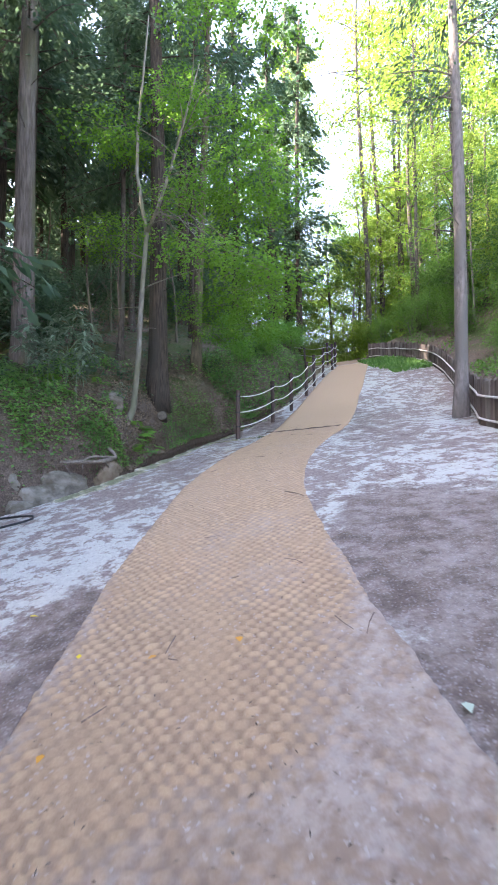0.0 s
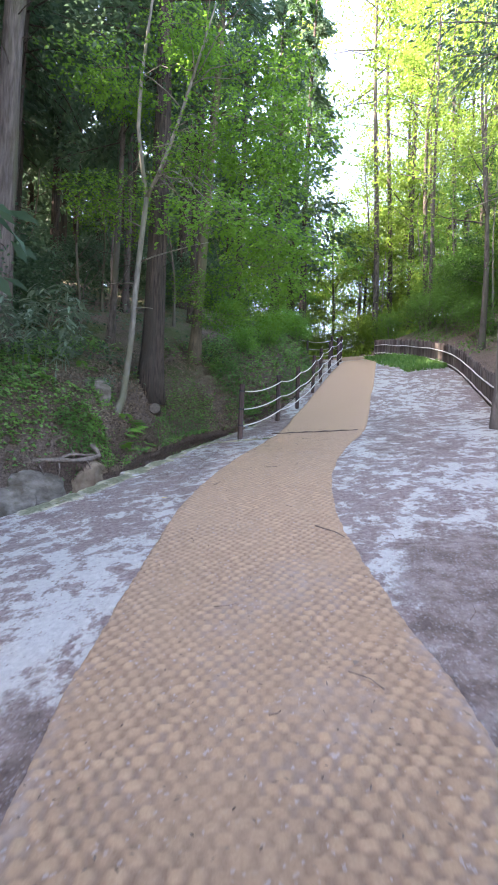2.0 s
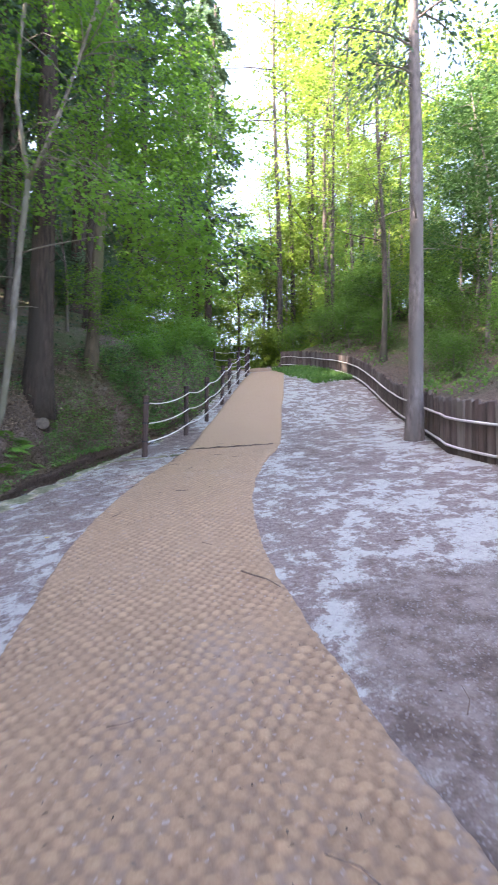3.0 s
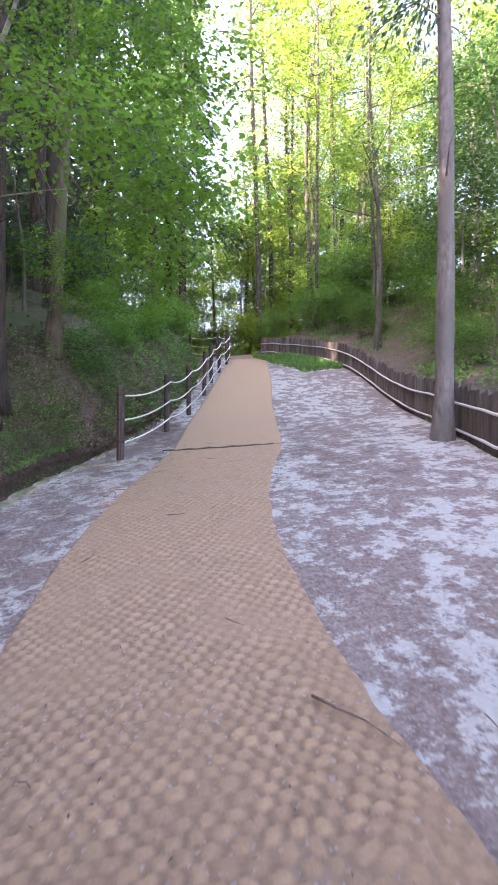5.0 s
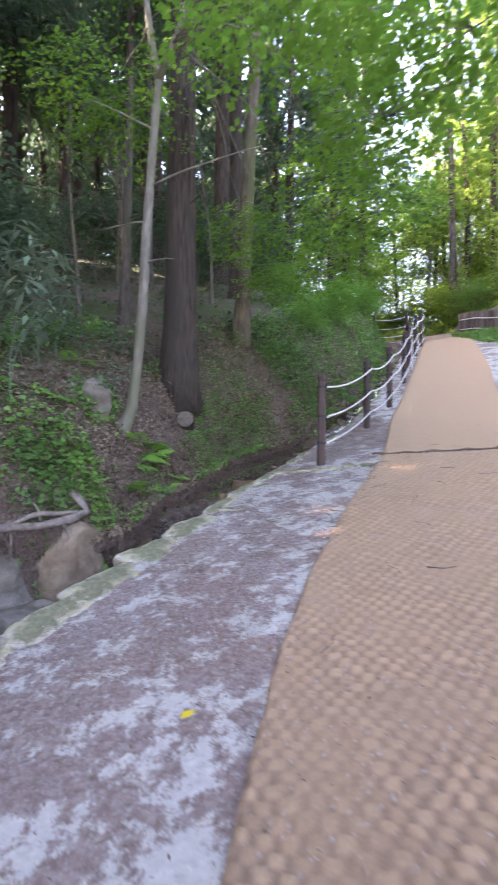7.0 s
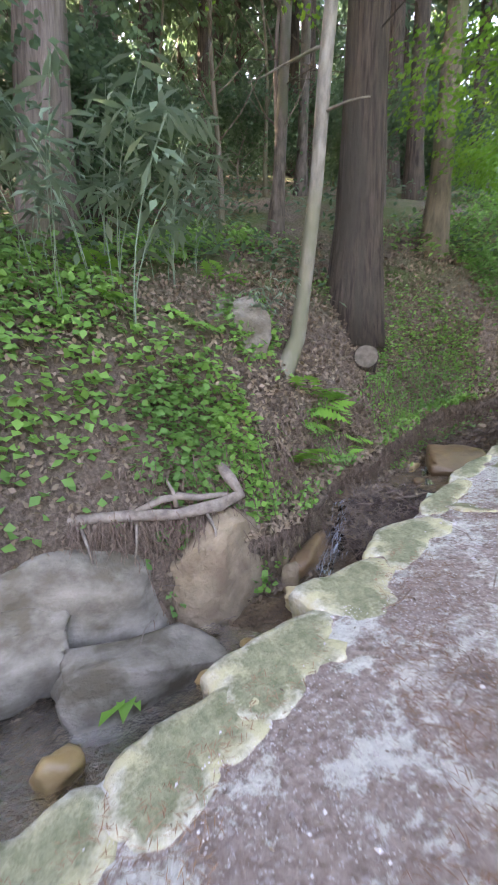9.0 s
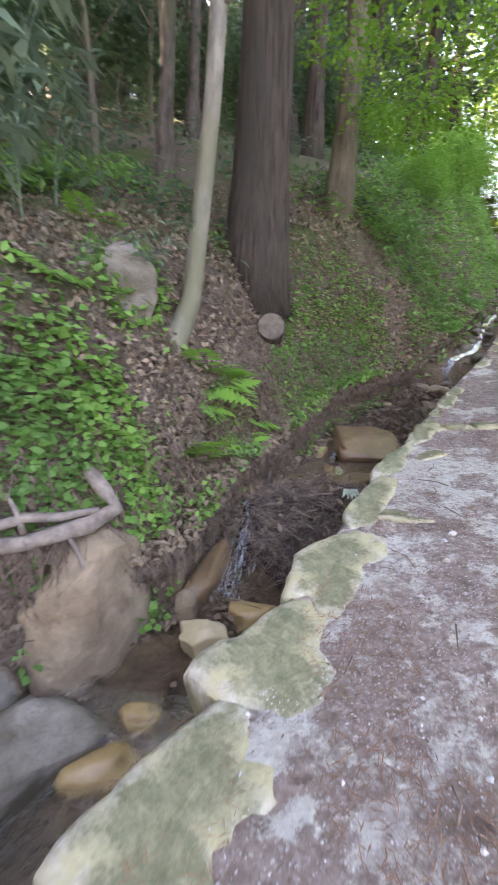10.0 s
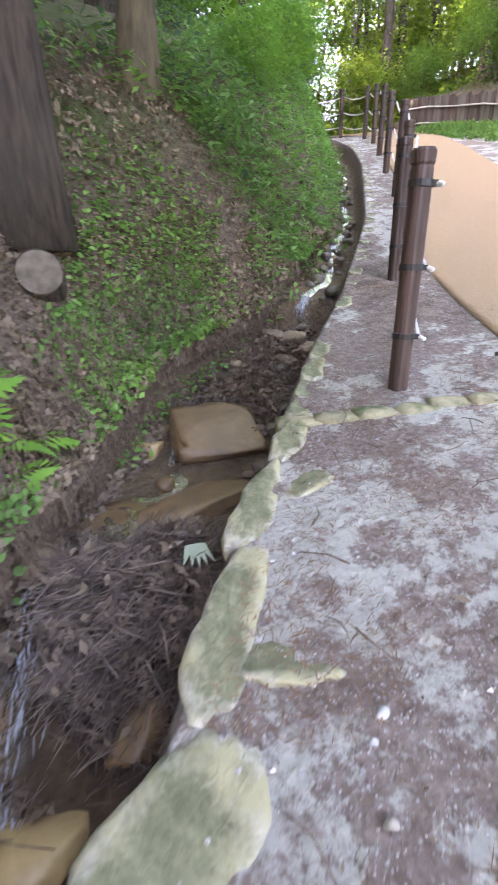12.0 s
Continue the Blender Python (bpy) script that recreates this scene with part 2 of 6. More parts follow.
M_BARK_DARK = solid("bark_dark_slim", (0.045, 0.037, 0.03), (0.12, 0.1, 0.083), 14, 0.9, 0.5, 0.008, (0.075, 0.075, 0.05), 2.0, (1, 1, 0.3))
M_BARK_MOSS = solid("bark_mossy", (0.065, 0.055, 0.038), (0.15, 0.125, 0.085), 12, 0.95, 0.6, 0.012, (0.09, 0.1, 0.04), 1.0, (1, 1, 0.25))
M_LEAF_MAPLE = leafy("leaf_maple", (0.08, 0.195, 0.028), (0.125, 0.28, 0.034), (0.165, 0.33, 0.045), 0.62)
M_LEAF_DARK = leafy("leaf_conifer", (0.06, 0.115, 0.06), (0.095, 0.17, 0.085), (0.08, 0.145, 0.09), 0.5)
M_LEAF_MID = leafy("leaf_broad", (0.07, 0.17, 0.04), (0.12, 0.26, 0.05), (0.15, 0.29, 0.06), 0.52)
# shaded and sunlit copies of the broadleaf green: shade and sun put into colour
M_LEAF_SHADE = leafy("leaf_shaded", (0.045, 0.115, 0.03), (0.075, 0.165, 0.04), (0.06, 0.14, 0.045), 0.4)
M_LEAF_SUN = leafy("leaf_sunlit", (0.125, 0.225, 0.035), (0.18, 0.29, 0.045), (0.215, 0.31, 0.055), 0.68)
M_LEAF_COVER = leafy("leaf_ground_cover", (0.085, 0.23, 0.05), (0.19, 0.38, 0.09), (0.12, 0.26, 0.075), 0.45)
M_LEAF_BAMBOO = leafy("leaf_bamboo_grass", (0.12, 0.20, 0.12), (0.20, 0.28, 0.19), (0.15, 0.24, 0.15), 0.35)
M_FERN = leafy("fern_green", (0.12, 0.30, 0.05), (0.17, 0.38, 0.06), (0.14, 0.33, 0.07), 0.45)
M_LITTER = leafy("dead_leaves", (0.08, 0.058, 0.041), (0.28, 0.215, 0.155), (0.19, 0.145, 0.105), 0.15, 0.8)
M_WET_LEAF = leafy("sodden_leaves", (0.06, 0.04, 0.028), (0.17, 0.12, 0.085), (0.10, 0.07, 0.052), 0.05, 0.45)
M_PALE_LEAF = leafy("pale_fallen_leaf", (0.34, 0.42, 0.30), (0.42, 0.5, 0.38), (0.36, 0.44, 0.33), 0.2)
M_ORANGE_LEAF = leafy("orange_leaf", (0.55, 0.22, 0.03), (0.62, 0.30, 0.05), (0.6, 0.26, 0.05), 0.2)
M_YELLOW_LEAF = leafy("yellow_leaf", (0.70, 0.50, 0.03), (0.75, 0.55, 0.04), (0.72, 0.5, 0.04), 0.2)
M_STONE_LICHEN = solid("mossy_stone", (0.20, 0.19, 0.12), (0.38, 0.345, 0.22), 9, 0.95, 0.7, 0.02, (0.105, 0.13, 0.06), 5.0)
M_STONE_MOSS = edging_material()
M_STONE_WET = solid("dark_wet_rock", (0.06, 0.047, 0.036), (0.15, 0.12, 0.09), 8, 0.55, 0.6, 0.02, (0.09, 0.085, 0.045), 3, (1, 1, 1), 0.4)
M_TURF = solid("root_bound_earth", (0.06, 0.044, 0.033), (0.22, 0.17, 0.13), 22, 0.95, 1.0, 0.04, (0.09, 0.066, 0.05), 6)
M_STONE_GREY = solid("grey_rock", (0.125, 0.108, 0.084), (0.26, 0.235, 0.195), 4, 0.9, 0.9, 0.04, (0.11, 0.094, 0.066), 2.4, (1, 1, 1.4))
M_STONE_TAN = solid("tan_rock", (0.17, 0.13, 0.085), (0.29, 0.225, 0.155), 4, 0.85, 0.9, 0.04, (0.17, 0.12, 0.08), 2.5)
M_STONE_BROWN = solid("wet_brown_rock", (0.115, 0.066, 0.032), (0.21, 0.13, 0.064), 6, 0.45, 0.4, 0.01, (0.12, 0.075, 0.04), 3, (1, 1, 1), 0.5)
M_STONE_YELLOW = solid("ochre_wet_rock", (0.26, 0.17, 0.07), (0.40, 0.285, 0.14), 6, 0.4, 0.4, 0.01, (0.2, 0.13, 0.05), 3, (1, 1, 1), 0.5)
M_STONE_PALE = solid("pale_stone", (0.35, 0.285, 0.165), (0.5, 0.42, 0.27), 6, 0.8, 0.4, 0.01, (0.38, 0.32, 0.24), 3)
M_TWIG = solid("twig_brown", (0.11, 0.075, 0.055), (0.22, 0.16, 0.125), 30, 0.9, 0.3, 0.004)
M_ROOT = solid("dry_root", (0.12, 0.098, 0.08), (0.25, 0.21, 0.175), 14, 0.9, 0.5, 0.01)
M_CUT = solid("cut_log", (0.075, 0.062, 0.047), (0.14, 0.118, 0.09), 12, 0.9, 0.4, 0.01)
M_CONCRETE = solid("weak_concrete", (0.38, 0.38, 0.37), (0.52, 0.52, 0.52), 7, 0.9, 0.4, 0.01, (0.3, 0.27, 0.22), 2)
M_CABLE = solid("black_hose", (0.015, 0.015, 0.016), (0.03, 0.03, 0.03), 20, 0.5, 0.1, 0.002)


def water_material():
    m, t, b = nodes_of("stream_water")
    co = t.nodes.new("ShaderNodeTexCoord").outputs["Object"]
    b.inputs["Base Color"].default_value = (0.9, 0.92, 0.9, 1)
    b.inputs["Roughness"].default_value = 0.06
    b.inputs["IOR"].default_value = 1.33
    b.inputs["Transmission Weight"].default_value = 1.0
    bumped(t, b, noise_of(t, co, 16, 4, 0.6), 0.8, 0.05)
    return m


def foam_material():
    m, t, b = nodes_of("falling_water")
    b.inputs["Base Color"].default_value = (0.66, 0.72, 0.8, 1)
    b.inputs["Roughness"].default_value = 0.15
    b.inputs["Transmission Weight"].default_value = 0.55
    b.inputs["IOR"].default_value = 1.33
    co = t.nodes.new("ShaderNodeTexCoord").outputs["Object"]
    bumped(t, b, noise_of(t, co, 40, 4, 0.6), 0.8, 0.02)
    return m


M_WATER = water_material()
M_FOAM = foam_material()


# ---- mesh helpers ----
rng = np.random.default_rng(7)


def mesh_from(name, verts, faces, material, smooth=False):
    me = bpy.data.meshes.new(name)
    me.from_pydata([tuple(v) for v in verts], [], faces)
    me.materials.append(material)
    if smooth:
        me.polygons.foreach_set("use_smooth", [True] * len(me.polygons))
    me.update()
    return me


def quads_mesh(name, corners, material, tri_fold=False):
    """A mesh of loose four-cornered leaves; corners: (n, 4, 3)."""
    n = len(corners)
    me = bpy.data.meshes.new(name)
    me.vertices.add(n * 4)
    me.vertices.foreach_set("co", np.ascontiguousarray(corners, np.float32).ravel())
    me.loops.add(n * 4)
    me.loops.foreach_set("vertex_index", np.arange(n * 4, dtype=np.int32))
    me.polygons.add(n)
    me.polygons.foreach_set("loop_start", np.arange(n, dtype=np.int32) * 4)
    me.materials.append(material)
    me.update()
    me.validate()
    return me


def part(name, me, parent, label=""):
    ob = new(name, me)
    ob.parent = parent
    return tagged(ob, label)


def bm_mesh(name, bm, material, smooth=False):
    me = bpy.data.meshes.new(name)
    bm.to_mesh(me)
    bm.free()
    me.materials.append(material)
    if smooth:
        me.polygons.foreach_set("use_smooth", [True] * len(me.polygons))
    return me


def unit(v):
    return v / np.maximum(np.linalg.norm(v, axis=-1, keepdims=True), 1e-9)


def leaves(centres, along, normal, length, width, jitter=0.35):
    """Pointed four-cornered leaves; along and normal: (n, 3)."""
    n = len(centres)
    a = unit(along + rng.normal(0, jitter, (n, 3)))
    nn = unit(normal + rng.normal(0, jitter, (n, 3)))
    s = unit(np.cross(a, nn))
    ln = (length * rng.uniform(.7, 1.3, (n, 1)))
    wd = (width * rng.uniform(.7, 1.3, (n, 1)))
    up = unit(np.cross(s, a))
    return np.stack([centres - a * ln * .5, centres + s * wd * .5 + up * wd * .12, centres + a * ln * .5 - up * ln * .1, centres - s * wd * .5 + up * wd * .12], 1)


def tube_rings(points, radii, sides=8, twist=0.0, lump=0.0, seed=0):
    """Verts and faces of a round tapering limb along a line of points."""
    pts = np.asarray(points, float)
    r = np.random.default_rng(seed)
    verts, faces = [], []
    tang = np.gradient(pts, axis=0)
    tang = unit(tang)
    ref = np.array([1.0, 0, 0]) if abs(tang[0][0]) < .8 else np.array([0, 1.0, 0])
    for i, (p, t, rad) in enumerate(zip(pts, tang, radii)):
        s = unit(np.cross(t, ref))
        q = np.cross(t, s)
        for k in range(sides):
            a = 2 * math.pi * k / sides + twist * i
            rr = rad * (1 + lump * r.normal())
            verts.append(p + (s * math.cos(a) + q * math.sin(a)) * rr)
        if i:
            b0, b1 = (i - 1) * sides, i * sides
            for k in range(sides):
                faces.append((b0 + k, b0 + (k + 1) % sides, b1 + (k + 1) % sides, b1 + k))
    n = len(pts)
    faces.append(tuple(range(sides))[::-1])
    faces.append(tuple((n - 1) * sides + k for k in range(sides)))
    return verts, faces


def joined(*pieces):
    verts, faces = [], []
    for v, f in pieces:
        o = len(verts)
        verts += list(v)
        faces += [tuple(i + o for i in q) for q in f]
    return verts, faces


def rock_mesh(name, sx, sy, sz, material, seed, rough=0.18, sub=3, boxy=0.35, chips=9):
    bm = bmesh.new()
    bmesh.ops.create_icosphere(bm, subdivisions=sub, radius=1.0)
    off = Vector((seed * 7.3, seed * 3.1, seed * 1.7))
    r = random.Random(seed)
    planes = [(Vector((r.uniform(-1, 1), r.uniform(-1, 1), r.uniform(-.5, 1))).normalized(), r.uniform(.6, .85)) for _ in range(chips)]
    for v in bm.verts:
        p = v.co.copy()
        m = max(abs(p.x), abs(p.y), abs(p.z))
        p = p.lerp(p / m * 0.86, boxy)
        for nrm, d in planes:
            k = p.dot(nrm)
            if k > d:
                p -= nrm * (k - d) * .95
        p *= 1 + rough * noise.noise(p * 1.3 + off) + rough * .45 * noise.noise(p * 3.7 + off) + rough * .25 * noise.noise(p * 9 + off)
        v.co = (p.x * sx, p.y * sy, p.z * sz)
    return bm_mesh(name, bm, material, True)


# ---- ground: one sheet ----
def build_ground():
    ys = np.concatenate([[-80, -50, -30, -18, -10, -6, -3], np.arange(-1, 7, .2), np.arange(7, 16.5, .055), np.arange(16.5, 26, .12), np.arange(26, 40, .4),
                         [42, 45, 50, 56, 64, 75, 90, 110, 140, 180, 240, 320, 420]])
    left = -np.concatenate([[300, 200, 140, 100, 75, 55, 40, 30, 23, 18], np.arange(14, 4, -.6), np.arange(4, 2.4, -.1), np.arange(2.4, 0.0, -.045)])
    frac = np.linspace(0, 1, 56)
    right = np.concatenate([[.03, .06, .1], np.arange(.25, 3, .25), np.arange(3, 14, .8), [18, 24, 32, 44, 60, 80, 110, 150, 220, 300]])
    cols = len(left) + len(frac) + len(right)
    Y = np.repeat(ys[:, None], cols, 1)
    e, w = edge_x(ys)[:, None], wall_x(ys)[:, None]
    X = np.concatenate([e + left[None], e + (w - e) * frac[None], w + right[None]], 1)
    Z = ground_z(X, Y)
    u = np.maximum(e - X, 0) * .87
    inpath = ((X > e - .05) & (X < w + .03)).astype(float)
    bumps = np.zeros_like(Z)
    flat = [(float(a), float(b)) for a, b in zip(X.ravel(), Y.ravel())]
    small = np.array([noise.noise((a * 2.2, b * 2.2, 3.1)) + .6 * noise.noise((a * 7, b * 7, 1.0)) for a, b in flat]).reshape(Z.shape)
    rugged = np.array([noise.noise((a * 4.5, b * 4.5, 6.0)) - .8 * abs(noise.noise((a * 9, b * 6, 2.0))) for a, b in flat]).reshape(Z.shape)
    big = np.array([noise.noise((a * .35, b * .35, 8.0)) for a, b in flat]).reshape(Z.shape)
    bumps = np.where(inpath > 0, small * .012, small * .06 + big * .12 * ramp(u - bed_width(Y), .6, 3) + big * .25 * ramp(X - w, .5, 4))
    bank_face = (u > bed_width(Y) - .1) & (u < bed_width(Y) + .7) & (Y > 8) & (Y < 26)
    bumps = np.where(bank_face, small * .075 + rugged * .07, bumps)
    near_edge = np.abs(X - e) < .12
    Z = Z + np.where(near_edge, small * .01, bumps)
    nr = len(ys)
    idx = np.arange(nr * cols).reshape(nr, cols)
    q = np.stack([idx[:-1, :-1], idx[:-1, 1:], idx[1:, 1:], idx[1:, :-1]], -1).reshape(-1, 4)
    me = bpy.data.meshes.new("ground")
    me.from_pydata(np.stack([X, Y, Z], -1).reshape(-1, 3).tolist(), [], q.tolist())
    me.materials.append(M_GROUND)
    me.polygons.foreach_set("use_smooth", [True] * len(me.polygons))
    bed = bed_width(Y)
    wet = ramp(u, .05, .15) * (1 - ramp(u, bed - .03, bed + .06)) * (Y < 25.5) * (Y > 6)
    green = np.clip(ramp(u - bed, .5, 1.2) + ramp(X - w, .2, 1.5), 0, 1)
    path = inpath * (1 - ramp(Y, 27, 31))
    blot = lambda cx, cy, rx, ry: 1 - ramp(np.hypot((X - cx) / rx, (Y - cy) / ry), .45, 1)
    soil = np.clip(blot(2.1, 3.2, 2.0, 3.2) + blot(1.5, 4.6, .9, 2.0) * .8 + blot(-1.25, 2.8, .6, 2.2) * .9 + blot(2.6, 12.5, 2.0, 5) * .45 + blot(.4, 15.2, 1.1, 2.4) * .8 + blot(-1.6, 10.6, 1.0, 1.6) * .35, 0, 1)
    col = np.stack([path, wet, green, soil], -1).reshape(-1, 4)
    at = me.color_attributes.new("zone", "FLOAT_COLOR", "POINT")
    at.data.foreach_set("color", col.astype(np.float32).ravel())
    return tagged(new("ground", me), "trodden pale grey-brown gravel path between a stream bank and a wooded hillside", "ground", "", "structure")


build_ground()

# ---- coir mat: two lengths, with raised knops ----
LY = [-8, 2, 3, 4.5, 6, 7, 8, 9, 10, 11.3, 12.5, 13, 15.6, 17, 19.2, 22.9, 25]
LX = [-1.0, -1.08, -1.12, -1.17, -1.1, -1.05, -.93, -.7, -.41, 0.0, .42, .56, 1.2, 1.8, 2.6, 3.85, 4.6]
RY = [-8, 2, 3, 4.3, 5.5, 6.5, 7.3, 8.7, 9.8, 10.7, 12.4, 15.2, 17.8, 18.6, 22.7, 25]
RX = [.95, .93, .82, .76, .71, .71, .8, 1.03, 1.33, 1.61, 2.25, 3.2, 4.15, 4.4, 5.6, 6.3]


def mat_strip(y0, y1, step, across, knop, name, label):
    ys = np.concatenate([np.arange(y0, 9.0, step), np.arange(9.0, y1 + step * .75, step * 1.5)]) if y0 < 9 < y1 else np.arange(y0, y1 + step * .5, step)
    fr = np.linspace(0, 1, across)
    lx, rx = smooth_interp(ys, LY, LX, .12)[:, None], smooth_interp(ys, RY, RX, .12)[:, None]
    if y0 < 12:
        edge_wob = np.array([.025 * noise.noise((0, float(v) * 1.6, 5)) + .012 * noise.noise((0, float(v) * 7, 5)) for v in ys])[:, None]
        lx, rx = lx + edge_wob, rx - edge_wob * 1.2
    X = lx + (rx - lx) * fr[None]
    Y = np.repeat(ys[:, None], across, 1)
    # the seam lies askew
    if y1 < 14:
        Y = Y - (Y - y0) / (y1 - y0) * (X - .5) * .4
    else:
        Y = Y - np.clip(1 - (Y - y0) / 4, 0, 1) * (X - .5) * .4
    base = path_z(X, Y)
    px, py = .093, .056
    warp = np.array([noise.noise((float(a) * 5, float(b) * 5, 11)) for a, b in zip(X.ravel(), Y.ravel())]).reshape(X.shape) if knop else 0
    warp2 = np.array([noise.noise((float(a) * 4, float(b) * 4, 17)) for a, b in zip(X.ravel(), Y.ravel())]).reshape(X.shape) if knop else 0
    Xw, Yw = X + .044 * warp + .014 * warp2, Y + .044 * warp2 + .014 * warp + .12 * X
    # staggered tufts: every other cell of each row stands up
    row = np.floor(Yw / py)
    col_ = Xw / px + .5 * (row % 2)
    cx, cy = (col_ % 1 - .5) * px, ((Yw / py) % 1 - .5) * py
    jit = (np.sin(row * 12.9898 + np.floor(col_) * 78.233) * 43758.5) % 1
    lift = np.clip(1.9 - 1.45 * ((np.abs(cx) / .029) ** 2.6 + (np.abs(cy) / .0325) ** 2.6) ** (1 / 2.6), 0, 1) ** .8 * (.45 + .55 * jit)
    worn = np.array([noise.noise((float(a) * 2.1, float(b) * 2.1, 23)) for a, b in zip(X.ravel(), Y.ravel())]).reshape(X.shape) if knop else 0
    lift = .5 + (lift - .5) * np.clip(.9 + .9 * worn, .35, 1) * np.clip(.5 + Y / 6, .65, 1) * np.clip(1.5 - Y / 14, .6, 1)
    if not knop:
        lift = np.full_like(X, .6)
    edge = np.minimum(np.minimum((X - lx), (rx - X)) / .02, 1)
    Z = base + .012 + .011 * lift + .010 * np.clip(edge, -1, 1)
    big = np.array([noise.noise((float(a) * .9, float(b) * .9, 2)) for a, b in zip(X.ravel(), Y.ravel())]).reshape(X.shape)
    Z += big * .012
    nr = len(ys)
    n0 = nr * across
    verts = np.stack([X, Y, Z], -1).reshape(-1, 3)
    low = verts.copy()
    idx = np.arange(n0).reshape(nr, across)
    q = np.stack([idx[:-1, :-1], idx[:-1, 1:], idx[1:, 1:], idx[1:, :-1]], -1).reshape(-1, 4).tolist()
    rim = list(idx[0, :]) + list(idx[1:, -1]) + list(idx[-1, -2::-1]) + list(idx[-2:0:-1, 0])
    skirt = verts[rim].copy()
    skirt[:, 2] -= .06
    k = len(rim)
    q += [(rim[i], n0 + i, n0 + (i + 1) % k, rim[(i + 1) % k]) for i in range(k)]
    me = bpy.data.meshes.new(name)
    me.from_pydata(np.concatenate([verts, skirt]).tolist(), [], q)
    me.materials.append(M_MAT)
    me.polygons.foreach_set("use_smooth", [True] * len(me.polygons))
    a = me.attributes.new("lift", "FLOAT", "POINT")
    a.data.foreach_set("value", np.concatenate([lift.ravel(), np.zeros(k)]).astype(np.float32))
    d = me.attributes.new("dust", "FLOAT", "POINT")
    spill = lambda cx_, cy_, rx_, ry_: 1 - ramp(np.hypot((X - cx_) / rx_, (Y - cy_) / ry_), .35, 1)
    margin = 1 - ramp(np.minimum(X - lx, rx - X), .0, .22)
    dv = np.clip(spill(1.0, 2.3, 1.0, 1.5) + .28 * spill(.0, 4.3, .8, 1.8) + .6 * spill(.2, 1.6, 1.6, .9) + .5 * margin * (Y < 4.5), 0, 1) * (y1 < 14) + .06
    d.data.foreach_set("value", np.concatenate([dv.ravel(), np.zeros(k)]).astype(np.float32))
    return tagged(new(name, me), label, "path mat")


mat_strip(-6.0, .9, .06, 40, None, "path_mat", "dusty tan coir mat laid along the gravel path")
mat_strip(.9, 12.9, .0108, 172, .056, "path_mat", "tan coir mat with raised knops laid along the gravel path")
mat_strip(12.98, 25.0, .06, 40, None, "path_mat", "smooth tan coir mat climbing beside the rope fence")


def seam():
    pts = [(x, 12.94 - (x - .5) * .4, float(path_z(x, 12.94 - (x - .5) * .4)) + .03 + .006 * math.sin(x * 17)) for x in np.linspace(.4, 2.3, 40)]
    v, f = tube_rings(pts, [.016] * 40, 6, .6, .25, 9)
    tagged(new("mat_seam", mesh_from("mat_seam", v, f, M_TWIG, True)), "dark frayed seam where two lengths of mat meet", "seam")


seam()


def far_path():
    pts = [(5.45, 25.0), (5.55, 26.3), (5.0, 28.0), (3.4, 29.4), (0.5, 30.3), (-4, 31.0)]
    verts, faces = [], []
    c = np.array(pts)
    d = unit(np.gradient(c, axis=0))
    for (x, y), (dx, dy) in zip(c, d):
        for s in (-1, -.5, 0, .5, 1):
            px, py = x + dy * s * .85, y - dx * s * .85
            verts.append((px, py, ground_at(px, py) + .04 + .01 * (s == 0)))
    for i in range(len(pts) - 1):
        for k in range(4):
            a = i * 5 + k
            faces.append((a, a + 1, a + 6, a + 5))
    me = mesh_from("far_path_mat", verts, faces, M_MAT, True)
    return tagged(new("path_mat", me), "tan coir mat bending away at the top of the path", "path mat")


far_path()

# ---- rope fence ----
POSTS = [(-.36, 12.85), (.68, 15.1), (1.38, 16.4), (2.09, 18.09), (2.6, 19.6), (3.25, 21.4), (4.05, 23.6), (4.5, 25.3), (4.35, 26.9), (3.2, 28.2), (1.2, 29.1)]
POST_H = 1.31


def post_mesh():
    bm = bmesh.new()
    n, r = 10, .062
    prof = [(-.12, 1.0), (POST_H - .1, 1.0), (POST_H - .085, .93), (POST_H - .07, 1.08), (POST_H - .015, 1.1), (POST_H, .95)]
    rings = []
    for z, k in prof:
        ring = []
        for i in range(n * 2):
            a = math.pi * i / n
            rr = r * k * (1 if i % 4 else .86)
            ring.append(bm.verts.new((math.cos(a) * rr, math.sin(a) * rr, z)))
        rings.append(ring)
    for a, b in zip(rings, rings[1:]):
        for i in range(n * 2):
            bm.faces.new((a[i], a[(i + 1) % (n * 2)], b[(i + 1) % (n * 2)], b[i]))
    bm.faces.new(rings[-1])
    return bm_mesh("post", bm, M_POST)


def band_mesh():
    bm = bmesh.new()
    for z0, z1 in ((0, .035),):
        rings = []
        for z, k in ((z0, .9), (z0, 1.1), (z1, 1.1), (z1, .9)):
            rings.append([bm.verts.new((math.cos(a) * .064 * k, math.sin(a) * .064 * k, z)) for a in np.linspace(0, 2 * math.pi, 17)[:-1]])
        for a, b in zip(rings, rings[1:]):
            for i in range(16):
                bm.faces.new((a[i], a[(i + 1) % 16], b[(i + 1) % 16], b[i]))
    # staple block that grips the rope
    v = bmesh.ops.create_cube(bm, size=1, matrix=Matrix.Translation((.075, 0, .017)) @ Matrix.Diagonal((.03, .05, .03, 1)))
    return bm_mesh("band", bm, M_RING)


ME_POST, ME_BAND = post_mesh(), band_mesh()
ROPE_Z = (.32, .71, 1.14)


